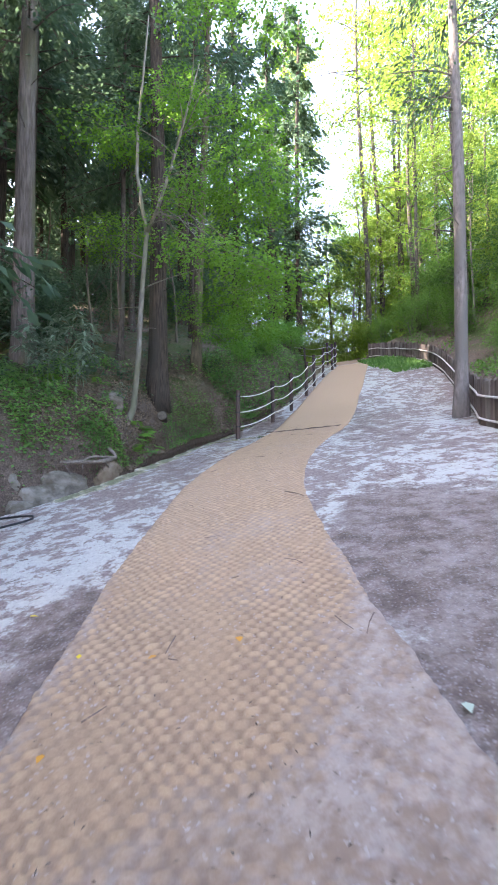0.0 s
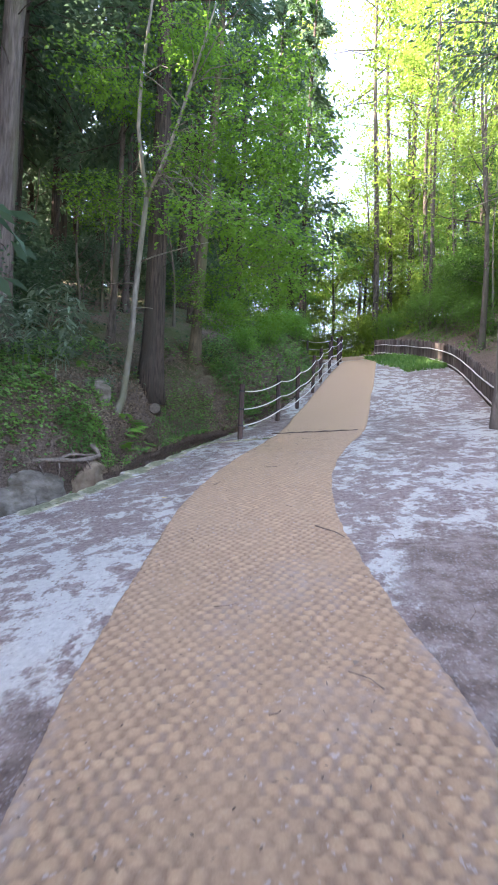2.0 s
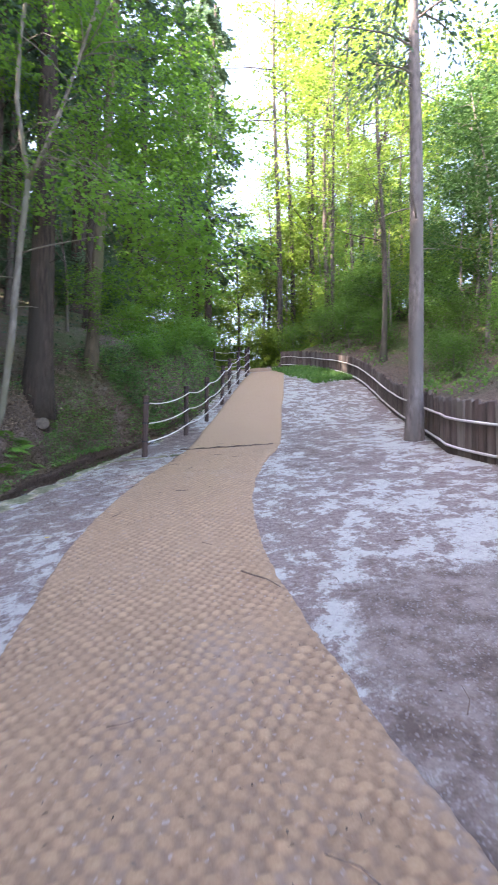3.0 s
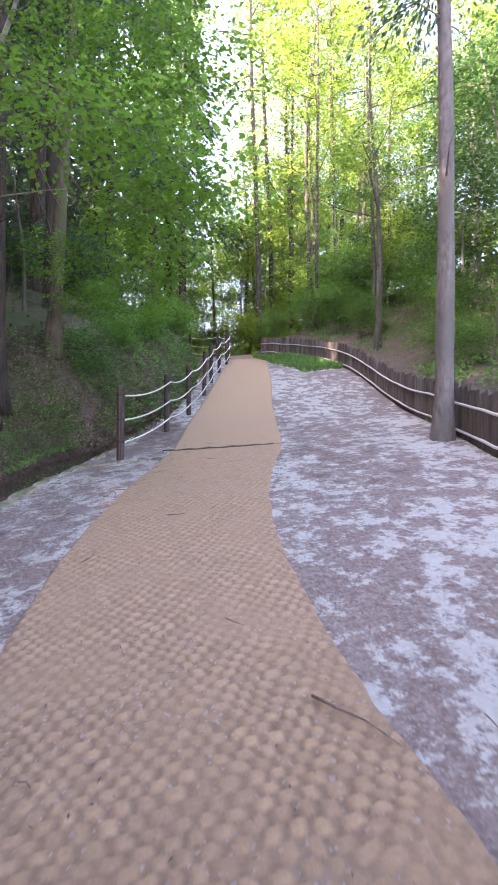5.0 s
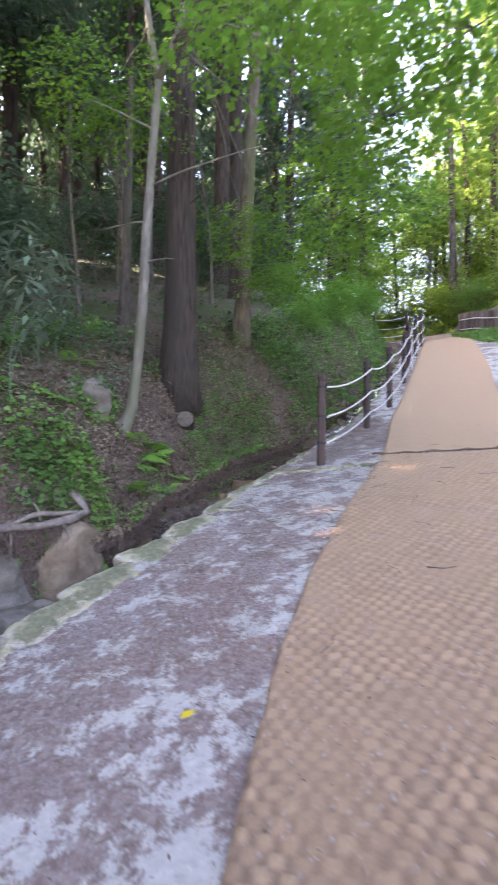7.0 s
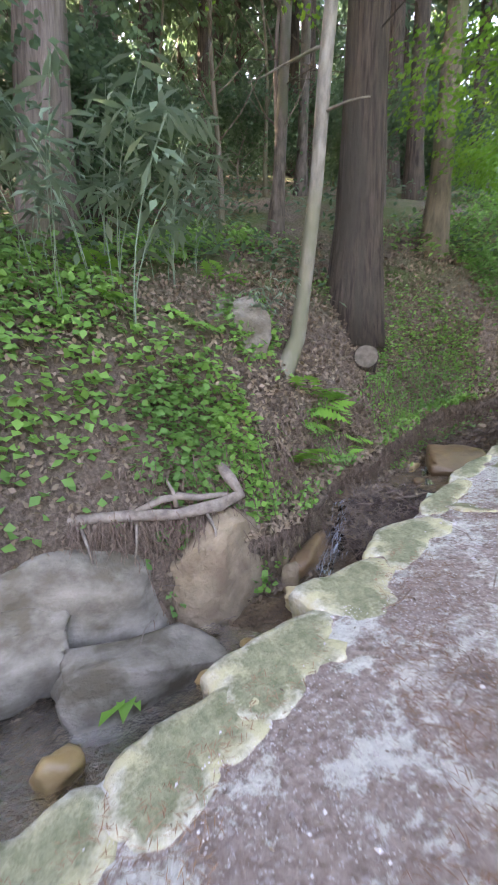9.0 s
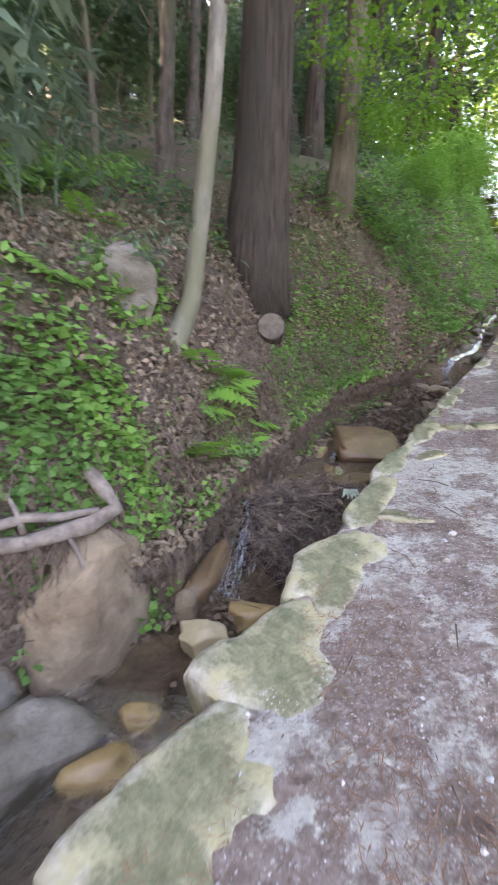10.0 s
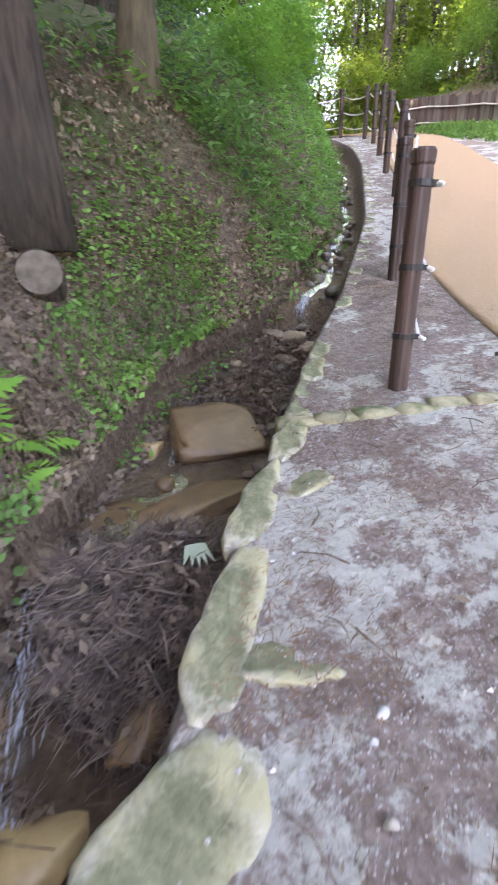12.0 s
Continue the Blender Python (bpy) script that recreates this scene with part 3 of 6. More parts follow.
def rope_mesh(a, b, sag):
    a, b = Vector(a), Vector(b)
    pts = []
    for i in range(15):
        s = i / 14
        p = a.lerp(b, s)
        p.z -= sag * 4 * s * (1 - s)
        pts.append(tuple(p))
    v, f = tube_rings(pts, [.0155] * 15, 6, .5, .06, 3)
    return mesh_from("rope", v, f, M_ROPE, True)


def rope_fence():
    fence = tagged(new("rope_fence"), "dark brown post fence with three pale ropes beside the stream", "fence")
    x0, y0 = POSTS[0]
    fence.location = (x0, y0, ground_at(x0, y0))
    inv = fence.matrix_basis.inverted()
    side = []
    for i, (x, y) in enumerate(POSTS):
        j = min(i, len(POSTS) - 2)
        d = Vector((POSTS[j + 1][0] - POSTS[j][0], POSTS[j + 1][1] - POSTS[j][1], 0)).normalized()
        right = Vector((d.y, -d.x, 0))
        g = ground_at(x, y)
        p = part("post", ME_POST, fence)
        p.matrix_basis = inv @ Matrix.Translation((x, y, g)) @ pose(0, 0, 0, rng.normal(0, .7), rng.normal(0, .7), math.degrees(math.atan2(right.y, right.x)))
        for h in ROPE_Z:
            b = part("band", ME_BAND, p, "black steel band")
            b.location.z = h - .017
        side.append([Vector((x, y, g + h)) + right * .085 for h in ROPE_Z])
    for a, b in zip(side, side[1:]):
        for k in range(3):
            ob = part("rope", rope_mesh(a[k], b[k], .055 + .02 * k + .015 * rng.random()), fence, "pale grey rope")
            ob.matrix_basis = inv
    stub = side[0]
    for k in range(3):
        v, f = tube_rings([stub[k], stub[k] + Vector((.012, -.055, -.012))], [.018, .014], 6)
        ob = part("rope_end", mesh_from("rope_end", v, f, M_ROPE, True), fence)
        ob.matrix_basis = inv


rope_fence()

# ---- board wall against the hillside, with ropes along it ----
def board_mesh(seed):
    r = random.Random(seed)
    bm = bmesh.new()
    bmesh.ops.create_cube(bm, size=1, matrix=Matrix.Translation((0, 0, .36)) @ Matrix.Diagonal((.05, .155, 1.0, 1)))
    for v in bm.verts:
        v.co += Vector((r.uniform(-.006, .006), r.uniform(-.006, .006), r.uniform(-.03, .03)))
    bmesh.ops.bevel(bm, geom=bm.edges[:], offset=.01, segments=1, affect="EDGES")
    return bm_mesh("board", bm, M_WOODWALL)


def board_wall():
    wall = tagged(new("wall_boards"), "weathered dark upright boards holding back the hillside, pale ropes along the face", "retaining wall", "", "structure")
    meshes = [board_mesh(s) for s in range(6)]
    y, n = 1.0, 0
    line = []
    while y < 28.2:
        x = float(wall_x(y))
        dx = float(wall_x(y + .05)) - x
        a = math.degrees(math.atan2(-dx, .05))
        g = float(path_z(x, y))
        ob = part("board", meshes[n % 6], wall)
        ob.matrix_basis = pose(x - .02, y, g + rng.normal(0, .02), rng.normal(0, 1.2), rng.normal(0, 1.0), a)
        y += .163 / math.hypot(1, dx / .05)
        n += 1
    ys = np.arange(2.0, 28.0, .35)
    for h in (.58, .14):
        pts = []
        for i, v in enumerate(ys):
            x = float(wall_x(v))
            pts.append((x - .075, v, float(path_z(x, v)) + h - .03 * abs(math.sin(v * 1.3))))
        v, f = tube_rings(pts, [.022] * len(pts), 6, .4, .05, 4)
        part("rope", mesh_from("rope", v, f, M_ROPE, True), wall, "pale rope strung along the boards")
    return wall


board_wall()


# ---- trees ----
def trunk_line(h, r0, r1, lean=(0, 0), wob=.05, n=14, seed=0, flare=1.5):
    r = np.random.default_rng(seed)
    pts, rad = [], []
    ph = r.uniform(0, 6, 4)
    for i in range(n):
        s = i / (n - 1)
        z = -.5 + (h + .5) * s ** 1.25
        zz = max(z, 0) / h
        pts.append((lean[0] * zz * h + wob * math.sin(zz * 5 + ph[0]) * zz * 3, lean[1] * zz * h + wob * math.sin(zz * 4.1 + ph[1]) * zz * 3, z))
        fl = 1 + (flare - 1) * math.exp(-max(z, 0) / .25)
        rad.append((r0 + (r1 - r0) * zz) * fl)
    return pts, rad


def at_height(pts, z):
    a = np.array(pts)
    return np.array([np.interp(z, a[:, 2], a[:, 0]), np.interp(z, a[:, 2], a[:, 1]), z])


def limb(start, direction, length, r0, bend, seed, n=6):
    r = np.random.default_rng(seed)
    d = np.array(direction, float)
    p = np.array(start, float)
    pts = [p.copy()]
    for _ in range(n - 1):
        d = unit(d + np.array([0, 0, bend]) / n + r.normal(0, .09, 3))
        p = p + d * length / (n - 1)
        pts.append(p.copy())
    return pts, list(np.linspace(r0, r0 * .25, n))


def conifer_proto(name, h, r0, crown_from, bark, leaf, seed, dead=8, n_leaf=5200, spread=2.4, size=.2):
    r = np.random.default_rng(seed)
    pts, rad = trunk_line(h, r0, r0 * .3, (r.normal(0, .008), r.normal(0, .008)), .05, 16, seed)
    pieces = [tube_rings(pts, rad, 14, 0, .05, seed)]
    for k in range(dead):
        z = r.uniform(2.2, crown_from + 1)
        a = r.uniform(0, 6.28)
        lp, lr = limb(at_height(pts, z), (math.cos(a), math.sin(a), .1), r.uniform(.4, 1.3), .018, -.3, seed * 50 + k, 5)
        pieces.append(tube_rings(lp, lr, 4))
    cs, al, nm = [], [], []
    levels = 34
    for k in range(levels):
        f = k / levels
        z = crown_from + (h - crown_from) * f
        a = r.uniform(0, 6.28)
        ln = spread * (1.05 - f) * r.uniform(.6, 1.15) + .3
        lp, lr = limb(at_height(pts, z), (math.cos(a), math.sin(a), .25), ln, .03, -.7, seed * 90 + k, 6)
        pieces.append(tube_rings(lp, lr, 4))
        m = int(n_leaf / levels)
        t = r.uniform(.15, 1, m) ** .8
        lpa = np.array(lp)
        base = np.stack([np.interp(t, np.linspace(0, 1, 6), lpa[:, i]) for i in range(3)], 1)
        off = r.normal(0, 1, (m, 3)) * np.array([.24, .24, .16]) * (.5 + ln * .3)
        cs.append(base + off)
        out = unit(base - at_height(pts, z)) + off * .8
        out[:, 2] -= .5
        al.append(out)
        nm.append(np.tile([0, 0, 1.0], (m, 1)) + r.normal(0, .5, (m, 3)))
    v, f = joined(*pieces)
    tr = mesh_from(name + "_trunk", v, f, bark, True)
    cr = quads_mesh(name + "_crown", leaves(np.concatenate(cs), np.concatenate(al), np.concatenate(nm), size, size * .42), leaf)
    return tr, cr


def broad_proto(name, h, r0, crown_from, bark, leaf, seed, limbs=13, n_leaf=9000, spread=2.6, size=.11, lean=(0, 0), rise=.5, flat=.35):
    """A slender broadleaf tree: limbs fork into twigs, each with a clump of leaves."""
    r = np.random.default_rng(seed)
    pts, rad = trunk_line(h, r0, r0 * .2, lean, .12, 16, seed, 1.35)
    pieces = [tube_rings(pts, rad, 10, 0, .04, seed)]
    tips = []
    for k in range(limbs):
        f = (k + r.uniform(0, .8)) / limbs
        z = crown_from + (h - crown_from) * f
        a = k * 2.4 + r.normal(0, .5)
        ln = spread * (1.1 - .7 * f) * r.uniform(.6, 1.1)
        lp, lr = limb(at_height(pts, z), (math.cos(a), math.sin(a), rise), ln, max(r0 * .3 * (1 - f), .012), .2, seed * 70 + k, 6)
        pieces.append(tube_rings(lp, lr, 5))
        for j in range(4):
            s = lp[r.integers(2, 6)]
            b = a + r.normal(0, .9)
            tp, tr_ = limb(s, (math.cos(b), math.sin(b), r.uniform(-.1, .5)), ln * r.uniform(.3, .6), .008, 0, seed * 700 + k * 10 + j, 4)
            pieces.append(tube_rings(tp, tr_, 3))
            tips += [tp[-1], tp[-2]]
        tips += [lp[-1]]
    tips.append(np.array(pts[-1]))
    m = n_leaf // len(tips)
    cs = []
    for tpt in tips:
        sc = r.uniform(.5, 1.3)
        cs.append(np.asarray(tpt) + r.normal(0, 1, (m, 3)) * np.array([.42, .42, .42 * flat]) * sc)
    cs = np.concatenate(cs)
    al = r.normal(0, 1, (len(cs), 3)) * np.array([1, 1, .4])
    nm = np.tile([0, 0, 1.0], (len(cs), 1)) + r.normal(0, .35, (len(cs), 3))
    v, f = joined(*pieces)
    return mesh_from(name + "_trunk", v, f, bark, True), quads_mesh(name + "_crown", leaves(cs, al, nm, size, size * .62), leaf)


def plant_tree(protos, x, y, label, category="tree", group="", turn=None, scale=1.0, crown_label="", sink=0.0):
    tr, cr = protos
    t = tagged(new("tree"), label, category, group)
    t.matrix_basis = pose(x, y, ground_at(x, y) - sink, 0, 0, rng.uniform(0, 360) if turn is None else turn) @ Matrix.Scale(scale, 4)
    part("trunk", tr, t)
    if cr:
        part("crown", cr, t, crown_label)
    return t


CON_A = conifer_proto("cedar_a", 19, .30, 8.0, M_BARK_RED, M_LEAF_DARK, 11)
CON_B = conifer_proto("cedar_b", 17, .17, 7.5, M_BARK_RED, M_LEAF_DARK, 12, 12)
CON_C = conifer_proto("cedar_c", 15, .11, 6.5, M_BARK_DARK, M_LEAF_DARK, 13, 14)
CON_G = conifer_proto("grey_conifer", 18, .29, 8.5, M_BARK_BROWN, M_LEAF_DARK, 14, 6)
CON_R = conifer_proto("slim_conifer", 17, .15, 7.2, M_BARK_GREY, M_LEAF_DARK, 15, 10, 6000, 1.7, .13)
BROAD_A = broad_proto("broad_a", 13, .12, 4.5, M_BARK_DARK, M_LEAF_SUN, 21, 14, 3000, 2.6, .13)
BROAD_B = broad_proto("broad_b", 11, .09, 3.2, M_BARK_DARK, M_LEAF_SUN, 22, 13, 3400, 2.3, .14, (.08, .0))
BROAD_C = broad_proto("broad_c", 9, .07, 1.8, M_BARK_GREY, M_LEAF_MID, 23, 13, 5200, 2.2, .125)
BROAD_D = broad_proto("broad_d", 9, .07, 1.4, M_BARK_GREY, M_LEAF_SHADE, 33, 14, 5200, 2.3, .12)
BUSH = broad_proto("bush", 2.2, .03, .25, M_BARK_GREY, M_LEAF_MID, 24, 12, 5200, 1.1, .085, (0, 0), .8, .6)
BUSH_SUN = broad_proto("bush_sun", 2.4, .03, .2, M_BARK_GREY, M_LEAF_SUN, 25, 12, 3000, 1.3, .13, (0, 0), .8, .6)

plant_tree(CON_A, -2.75, 13.9, "tall cedar with dark furrowed reddish-brown bark on the stream bank", turn=40, scale=.97)
plant_tree(CON_G, -5.8, 12.0, "tall conifer with a grey trunk, mossy at its foot", turn=10)
plant_tree(CON_R, 4.72, 10.75, "slim conifer with a smooth grey trunk beside the board wall", turn=70)


def mossy_tree():
    t = plant_tree((conifer_proto("mossy", 17, .17, 7.5, M_BARK_MOSS, M_LEAF_DARK, 31, 6)), -1.87, 15.9, "slender leaning conifer with a moss-stained trunk", turn=0)
    t.matrix_basis = t.matrix_basis @ pose(0, 0, 0, 0, 2.0, 0)


mossy_tree()

# dark conifer stand on the stream side
FAR_CON = conifer_proto("cedar_far", 20, .2, 5.0, M_BARK_RED, M_LEAF_DARK, 16, 4, 3800, 2.9, .33)
taken = [(-2.75, 13.9), (-5.8, 12), (-1.87, 15.9), (-3.08, 12.45)]
tries = 0
while len(taken) < 100 and tries < 9000:
    tries += 1
    x, y = rng.uniform(-34, 2), rng.uniform(7, 62)
    d = float(edge_x(y)) - x
    if d < 3.0 + .06 * max(y - 12, 0) or (27 < y < 36 and x > -7) or x < -.95 * y - 2:
        continue
    if all((x - a) ** 2 + (y - b) ** 2 > (1.7 + .03 * max(y - 15, 0)) ** 2 for a, b in taken):
        taken.append((x, y))
        far = d > 9 or y > 28
        plant_tree(FAR_CON if far else (CON_A, CON_B, CON_C, CON_B)[len(taken) % 4], x, y, "conifer in a dense dark stand, trunk bare below", "tree", "conifer stand", scale=rng.uniform(.85, 1.15))

# light broadleaf trees on the sunny hillside; BROAD_D has the shaded leaf tone
for x, y, pr, sc in ((8.3, 18.6, BROAD_A, .95), (10.7, 29.5, BROAD_A, 1.25), (7.6, 35, BROAD_C, 1.0), (12, 24, BROAD_B, 1.1), (14, 30, BROAD_A, 1.2),
                     (10.2, 21.5, BROAD_D, .8), (9.2, 14.2, BROAD_D, .9), (11.5, 17.5, BROAD_D, 1.0), (16, 23, BROAD_B, 1.2), (18, 29, BROAD_A, 1.2), (13, 36, BROAD_A, 1.2), (9, 40, BROAD_C, 1.2),
                     (3, 37, BROAD_C, 1.1), (-2, 36, BROAD_C, 1.1), (0.5, 41, BROAD_C, 1.3), (5, 46, BROAD_B, 1.1), (17, 38, BROAD_B, 1.3), (21, 34, BROAD_A, 1.2), (-6, 40, BROAD_C, 1.2),
                     (8.5, 10.5, BROAD_D, .9), (12, 12, BROAD_A, 1.0), (15, 17, BROAD_A, 1.1), (9.5, 6, BROAD_D, .8), (20, 20, BROAD_A, 1.2),
                     (10.5, 26, BROAD_C, .9), (13.5, 20, BROAD_D, 1.1), (12.5, 33, BROAD_C, 1.2), (15.5, 27, BROAD_C, 1.2), (19, 25, BROAD_C, 1.3), (22, 28, BROAD_A, 1.3), (24, 22, BROAD_A, 1.3),
                     (11, 43, BROAD_A, .9), (16, 46, BROAD_A, 1.4), (21, 42, BROAD_A, 1.4), (26, 36, BROAD_A, 1.4), (10, 52, BROAD_C, 1.7), (3, 54, BROAD_C, 1.7), (-5, 50, BROAD_C, 1.6), (18, 56, BROAD_A, 1.2), (28, 48, BROAD_A, 1.6),
                     (9.6, 27.5, BROAD_A, 1.4), (11, 34, BROAD_A, 1.75), (12.5, 40, BROAD_A, 1.9), (14.5, 33.5, BROAD_A, 1.6), (16.5, 20, BROAD_A, 1.4), (8.4, 36.5, BROAD_A, 1.15), (9.6, 38, BROAD_A, 1.3), (6.6, 39, BROAD_A, 1.1)):
    plant_tree(pr, x, y, "slender broadleaf tree on the hillside, its leaf green toned for sun and shade", "tree", "hillside trees", scale=sc)
# leaf green darkened for shade; added light blockers, mostly out of view
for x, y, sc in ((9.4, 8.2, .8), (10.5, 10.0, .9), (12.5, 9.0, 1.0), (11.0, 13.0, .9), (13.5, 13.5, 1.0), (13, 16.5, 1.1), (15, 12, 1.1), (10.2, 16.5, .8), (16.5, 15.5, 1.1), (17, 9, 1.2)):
    plant_tree(BROAD_D, x, y, "bushy broadleaf tree with shade-darkened leaves, added on the hillside to block light", "tree", "hillside trees", scale=sc, sink=.6)
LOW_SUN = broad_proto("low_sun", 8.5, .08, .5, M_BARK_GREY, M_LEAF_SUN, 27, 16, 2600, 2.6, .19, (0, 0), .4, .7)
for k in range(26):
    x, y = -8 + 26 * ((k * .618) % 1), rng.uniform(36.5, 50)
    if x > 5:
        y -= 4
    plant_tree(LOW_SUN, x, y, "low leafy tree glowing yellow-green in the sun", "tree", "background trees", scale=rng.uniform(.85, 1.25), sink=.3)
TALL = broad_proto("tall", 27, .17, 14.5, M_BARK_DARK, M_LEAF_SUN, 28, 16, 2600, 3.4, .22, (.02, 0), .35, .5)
for x, y, sc in ((10.6, 33, .95), (12.2, 31, .9), (3.4, 40, 1.1), (8.1, 32.2, 1.2), (9.6, 34.0, 1.15), (9.1, 25.5, .7), (11.2, 27.5, .85), (9.9, 21.5, .6), (13.6, 29, .9)):
    plant_tree(TALL, x, y, "tall slender tree with an open light crown", "tree", "tall trees", scale=sc)
k = 0
while k < 16:
    x, y = rng.uniform(9, 30), rng.uniform(36, 64)
    if k > 10:
        x, y = rng.uniform(-10, 12), rng.uniform(43, 66)
    k += 1
    plant_tree(BROAD_B if k % 2 else LOW_SUN, x, y, "bushy broadleaf tree in the sunlit wood behind", "tree", "background trees", scale=rng.uniform(1.1, 1.8), sink=.8)
for x, y, sc in ((-.9, 25.2, 1.0), (1.0, 26.2, .95), (1.6, 34.0, 1.05), (3.3, 32.3, 1.25), (2.7, 35.8, 1.45), (-2.2, 33, 1.0), (2.4, 43, 1.1), (-4, 29, 1.0), (-1.5, 28.4, .9)):
    plant_tree(FAR_CON, x, y, "tall conifer at the edge of the dark stand", "tree", "conifer stand", scale=sc)
for x, y in ((-10.5, 21), (-12, 24), (-9.2, 19.3), (-13.6, 20.6)):
    plant_tree(FAR_CON, x, y, "tall conifer in the dense dark stand", "tree", "conifer stand")
# belt out of view on the left, added to keep sun off the path
for x in (-8.6, -11.4, -14.2, -17):
    for y in (-9, -6, -3.5, -1, 1.5, 4.0, 6.6):
        plant_tree(FAR_CON, x + rng.uniform(-.5, .5), y + rng.uniform(-.5, .5), "tall conifer out of view, added to close the wood and block the sun", "tree", "closing conifers", scale=rng.uniform(.9, 1.1))
# more unseen conifers that fill gaps in the sun-blocking belt
for x, y in ((-13, 9), (-15.5, 8.2), (-18, 9.5), (-15, 11.3), (-18, 12.5), (-20.5, 10.5), (-20, 7), (-20, 4), (-20, 1), (-20, -2), (-17.5, 15.3), (-20.5, 14.8), (-23, 12.5), (-23, 17), (-20, 17.8), (-23, 8.5), (-23, 5), (-25, 14.5), (-23, 20)):
    plant_tree(FAR_CON, x, y, "tall conifer out of view, added to close the wood and block the sun", "tree", "closing conifers", scale=rng.uniform(.95, 1.15))
# unseen conifers closing the wood around the walk's start, added to block the sun
for x, y in ((-6.6, 7.1), (-8.8, 7.9), (-9.0, 6.3), (-11.2, 9.0), (-6.5, 5.2), (-12.5, 8.0), (-10.2, 5.4), (-7.6, 8.2), (-9.6, 9.5), (-7.9, 6.2), (-10.6, 7.2), (-7.2, 4.2), (-8.2, 2.2), (20, 5), (23, 8), (-9, 4), (-12, 7), (-10, -1), (-8, -6), (-14, 1), (-4, -10), (-9, -12),
             (0, -18), (-14, -7)):
    plant_tree(FAR_CON, x, y, "tall conifer out of view, added to close the wood and block the sun", "tree", "closing conifers", scale=rng.uniform(.9, 1.2))


# ---- maple over the path ----
def maple():
    base = np.array([0.0, 0, 0])
    bx, by = -3.08, 12.45
    g = ground_at(bx, by)
    r = np.random.default_rng(5)
    line = [(-.22, -.25, -.45), (-.1, -.12, -.1), (0, 0, .25), (.05, .02, .8), (.13, .02, 1.7), (.18, .0, 2.7), (.25, .0, 3.8), (.34, 0, 4.9)]
    rad = [.15, .105, .082, .074, .07, .066, .06, .054]
    wood = [tube_rings(line, rad, 10, 0, .03, 2)]
    fork_a = [(.34, 0, 4.9), (.2, .1, 5.6), (.05, .1, 6.6), (.1, 0, 7.8), (.3, -.2, 9.2), (.5, -.5, 10.4)]
    fork_b = [(.34, 0, 4.9), (.67, -.15, 5.5), (1.02, -.3, 6.4), (1.42, -.5, 7.6), (1.82, -.6, 9.0)]
    wood += [tube_rings(fork_a, [.055, .05, .045, .038, .03, .015], 8), tube_rings(fork_b, [.05, .045, .038, .03, .014], 8)]
    for z, a, ln in ((2.9, 2.6, 1.1), (3.4, .1, 1.7), (4.2, 3.5, .9), (2.3, -.4, .5)):
        lp, lr = limb((np.interp(z, [0, 5], [0, .34]), 0, z), (math.cos(a), math.sin(a), .25), ln, .02, -.2, int(z * 10), 6)
        wood.append(tube_rings(lp, lr, 5))
    sprays = []
    for _ in range(13):
        sprays.append((r.uniform(-3.7, 1.2), r.uniform(9.6, 13.2), r.uniform(7.4, 12.4), r.uniform(.8, 1.25)))
    sprays += [(-.35, 8.95, 5.5, .85), (.35, 9.15, 5.25, .7), (-.9, 9.3, 5.75, .75), (-.1, 9.6, 5.0, .75)]
    sprays += [(r.uniform(-2.0, 1.0), r.uniform(11.6, 15.6), r.uniform(5.0, 7.2), r.uniform(.6, 1.0)) for _ in range(6)]
    cs, al = [], []
    for x, y, z, rad_ in sprays:
        tip = np.array([x - bx, y - by, z - g])
        hz = min(max(tip[2] * .8, 5.0) + r.uniform(0, 1.5), 8.6)
        st = np.array([np.interp(hz, [4.9, 6.4, 7.6, 9], [.34, 1.02, 1.42, 1.82]), np.interp(hz, [4.9, 6.4, 9], [0, -.3, -.6]), hz])
        n = 9
        pts = [st + (tip - st) * k / (n - 1) + np.array([0, 0, .35 * math.sin(math.pi * k / (n - 1))]) + r.normal(0, .04, 3) * (0 < k < n - 1) for k in range(n)]
        wood.append(tube_rings(pts, list(np.linspace(.016, .004, n)), 5))
        for _ in range(7):
            a = r.uniform(0, 6.28)
            e = tip + np.array([math.cos(a), math.sin(a), -.1]) * rad_ * r.uniform(.5, .95)
            wood.append(tube_rings([tip, (tip + e) / 2 + r.normal(0, .04, 3), e], [.006, .004, .002], 3))
        m = int(1150 * rad_ ** 2)
        for layer in range(3):
            k = m // 3
            c = tip + np.array([r.normal(0, .25), r.normal(0, .25), (layer - 1) * .22])
            ang, rr = r.uniform(0, 6.28, k), rad_ * np.sqrt(r.uniform(0, 1, k)) * r.uniform(.8, 1.1)
            rr = rr * (1 + .22 * np.sin(ang * 5 + layer))
            p = np.stack([c[0] + rr * np.cos(ang), c[1] + rr * np.sin(ang), c[2] - .16 * rr * rr + r.normal(0, .05, k)], 1)
            cs.append(p)
            al.append(np.stack([np.cos(ang), np.sin(ang), -.25 * np.ones(k)], 1))
    cs, al = np.concatenate(cs), np.concatenate(al)
    t = tagged(new("maple_tree"), "slim pale-barked maple with bright green layered leaves over the path", "tree")
    t.location = (bx, by, g)
    v, f = joined(*wood)
    part("trunk", mesh_from("maple_trunk", v, f, M_BARK_PALE, True), t, "pale grey trunk that forks")
    part("crown", quads_mesh("maple_crown", leaves(cs, al, np.tile([0, 0, 1.0], (len(cs), 1)), .075, .058, .3), M_LEAF_MAPLE), t, "bright green layered sprays")


maple()


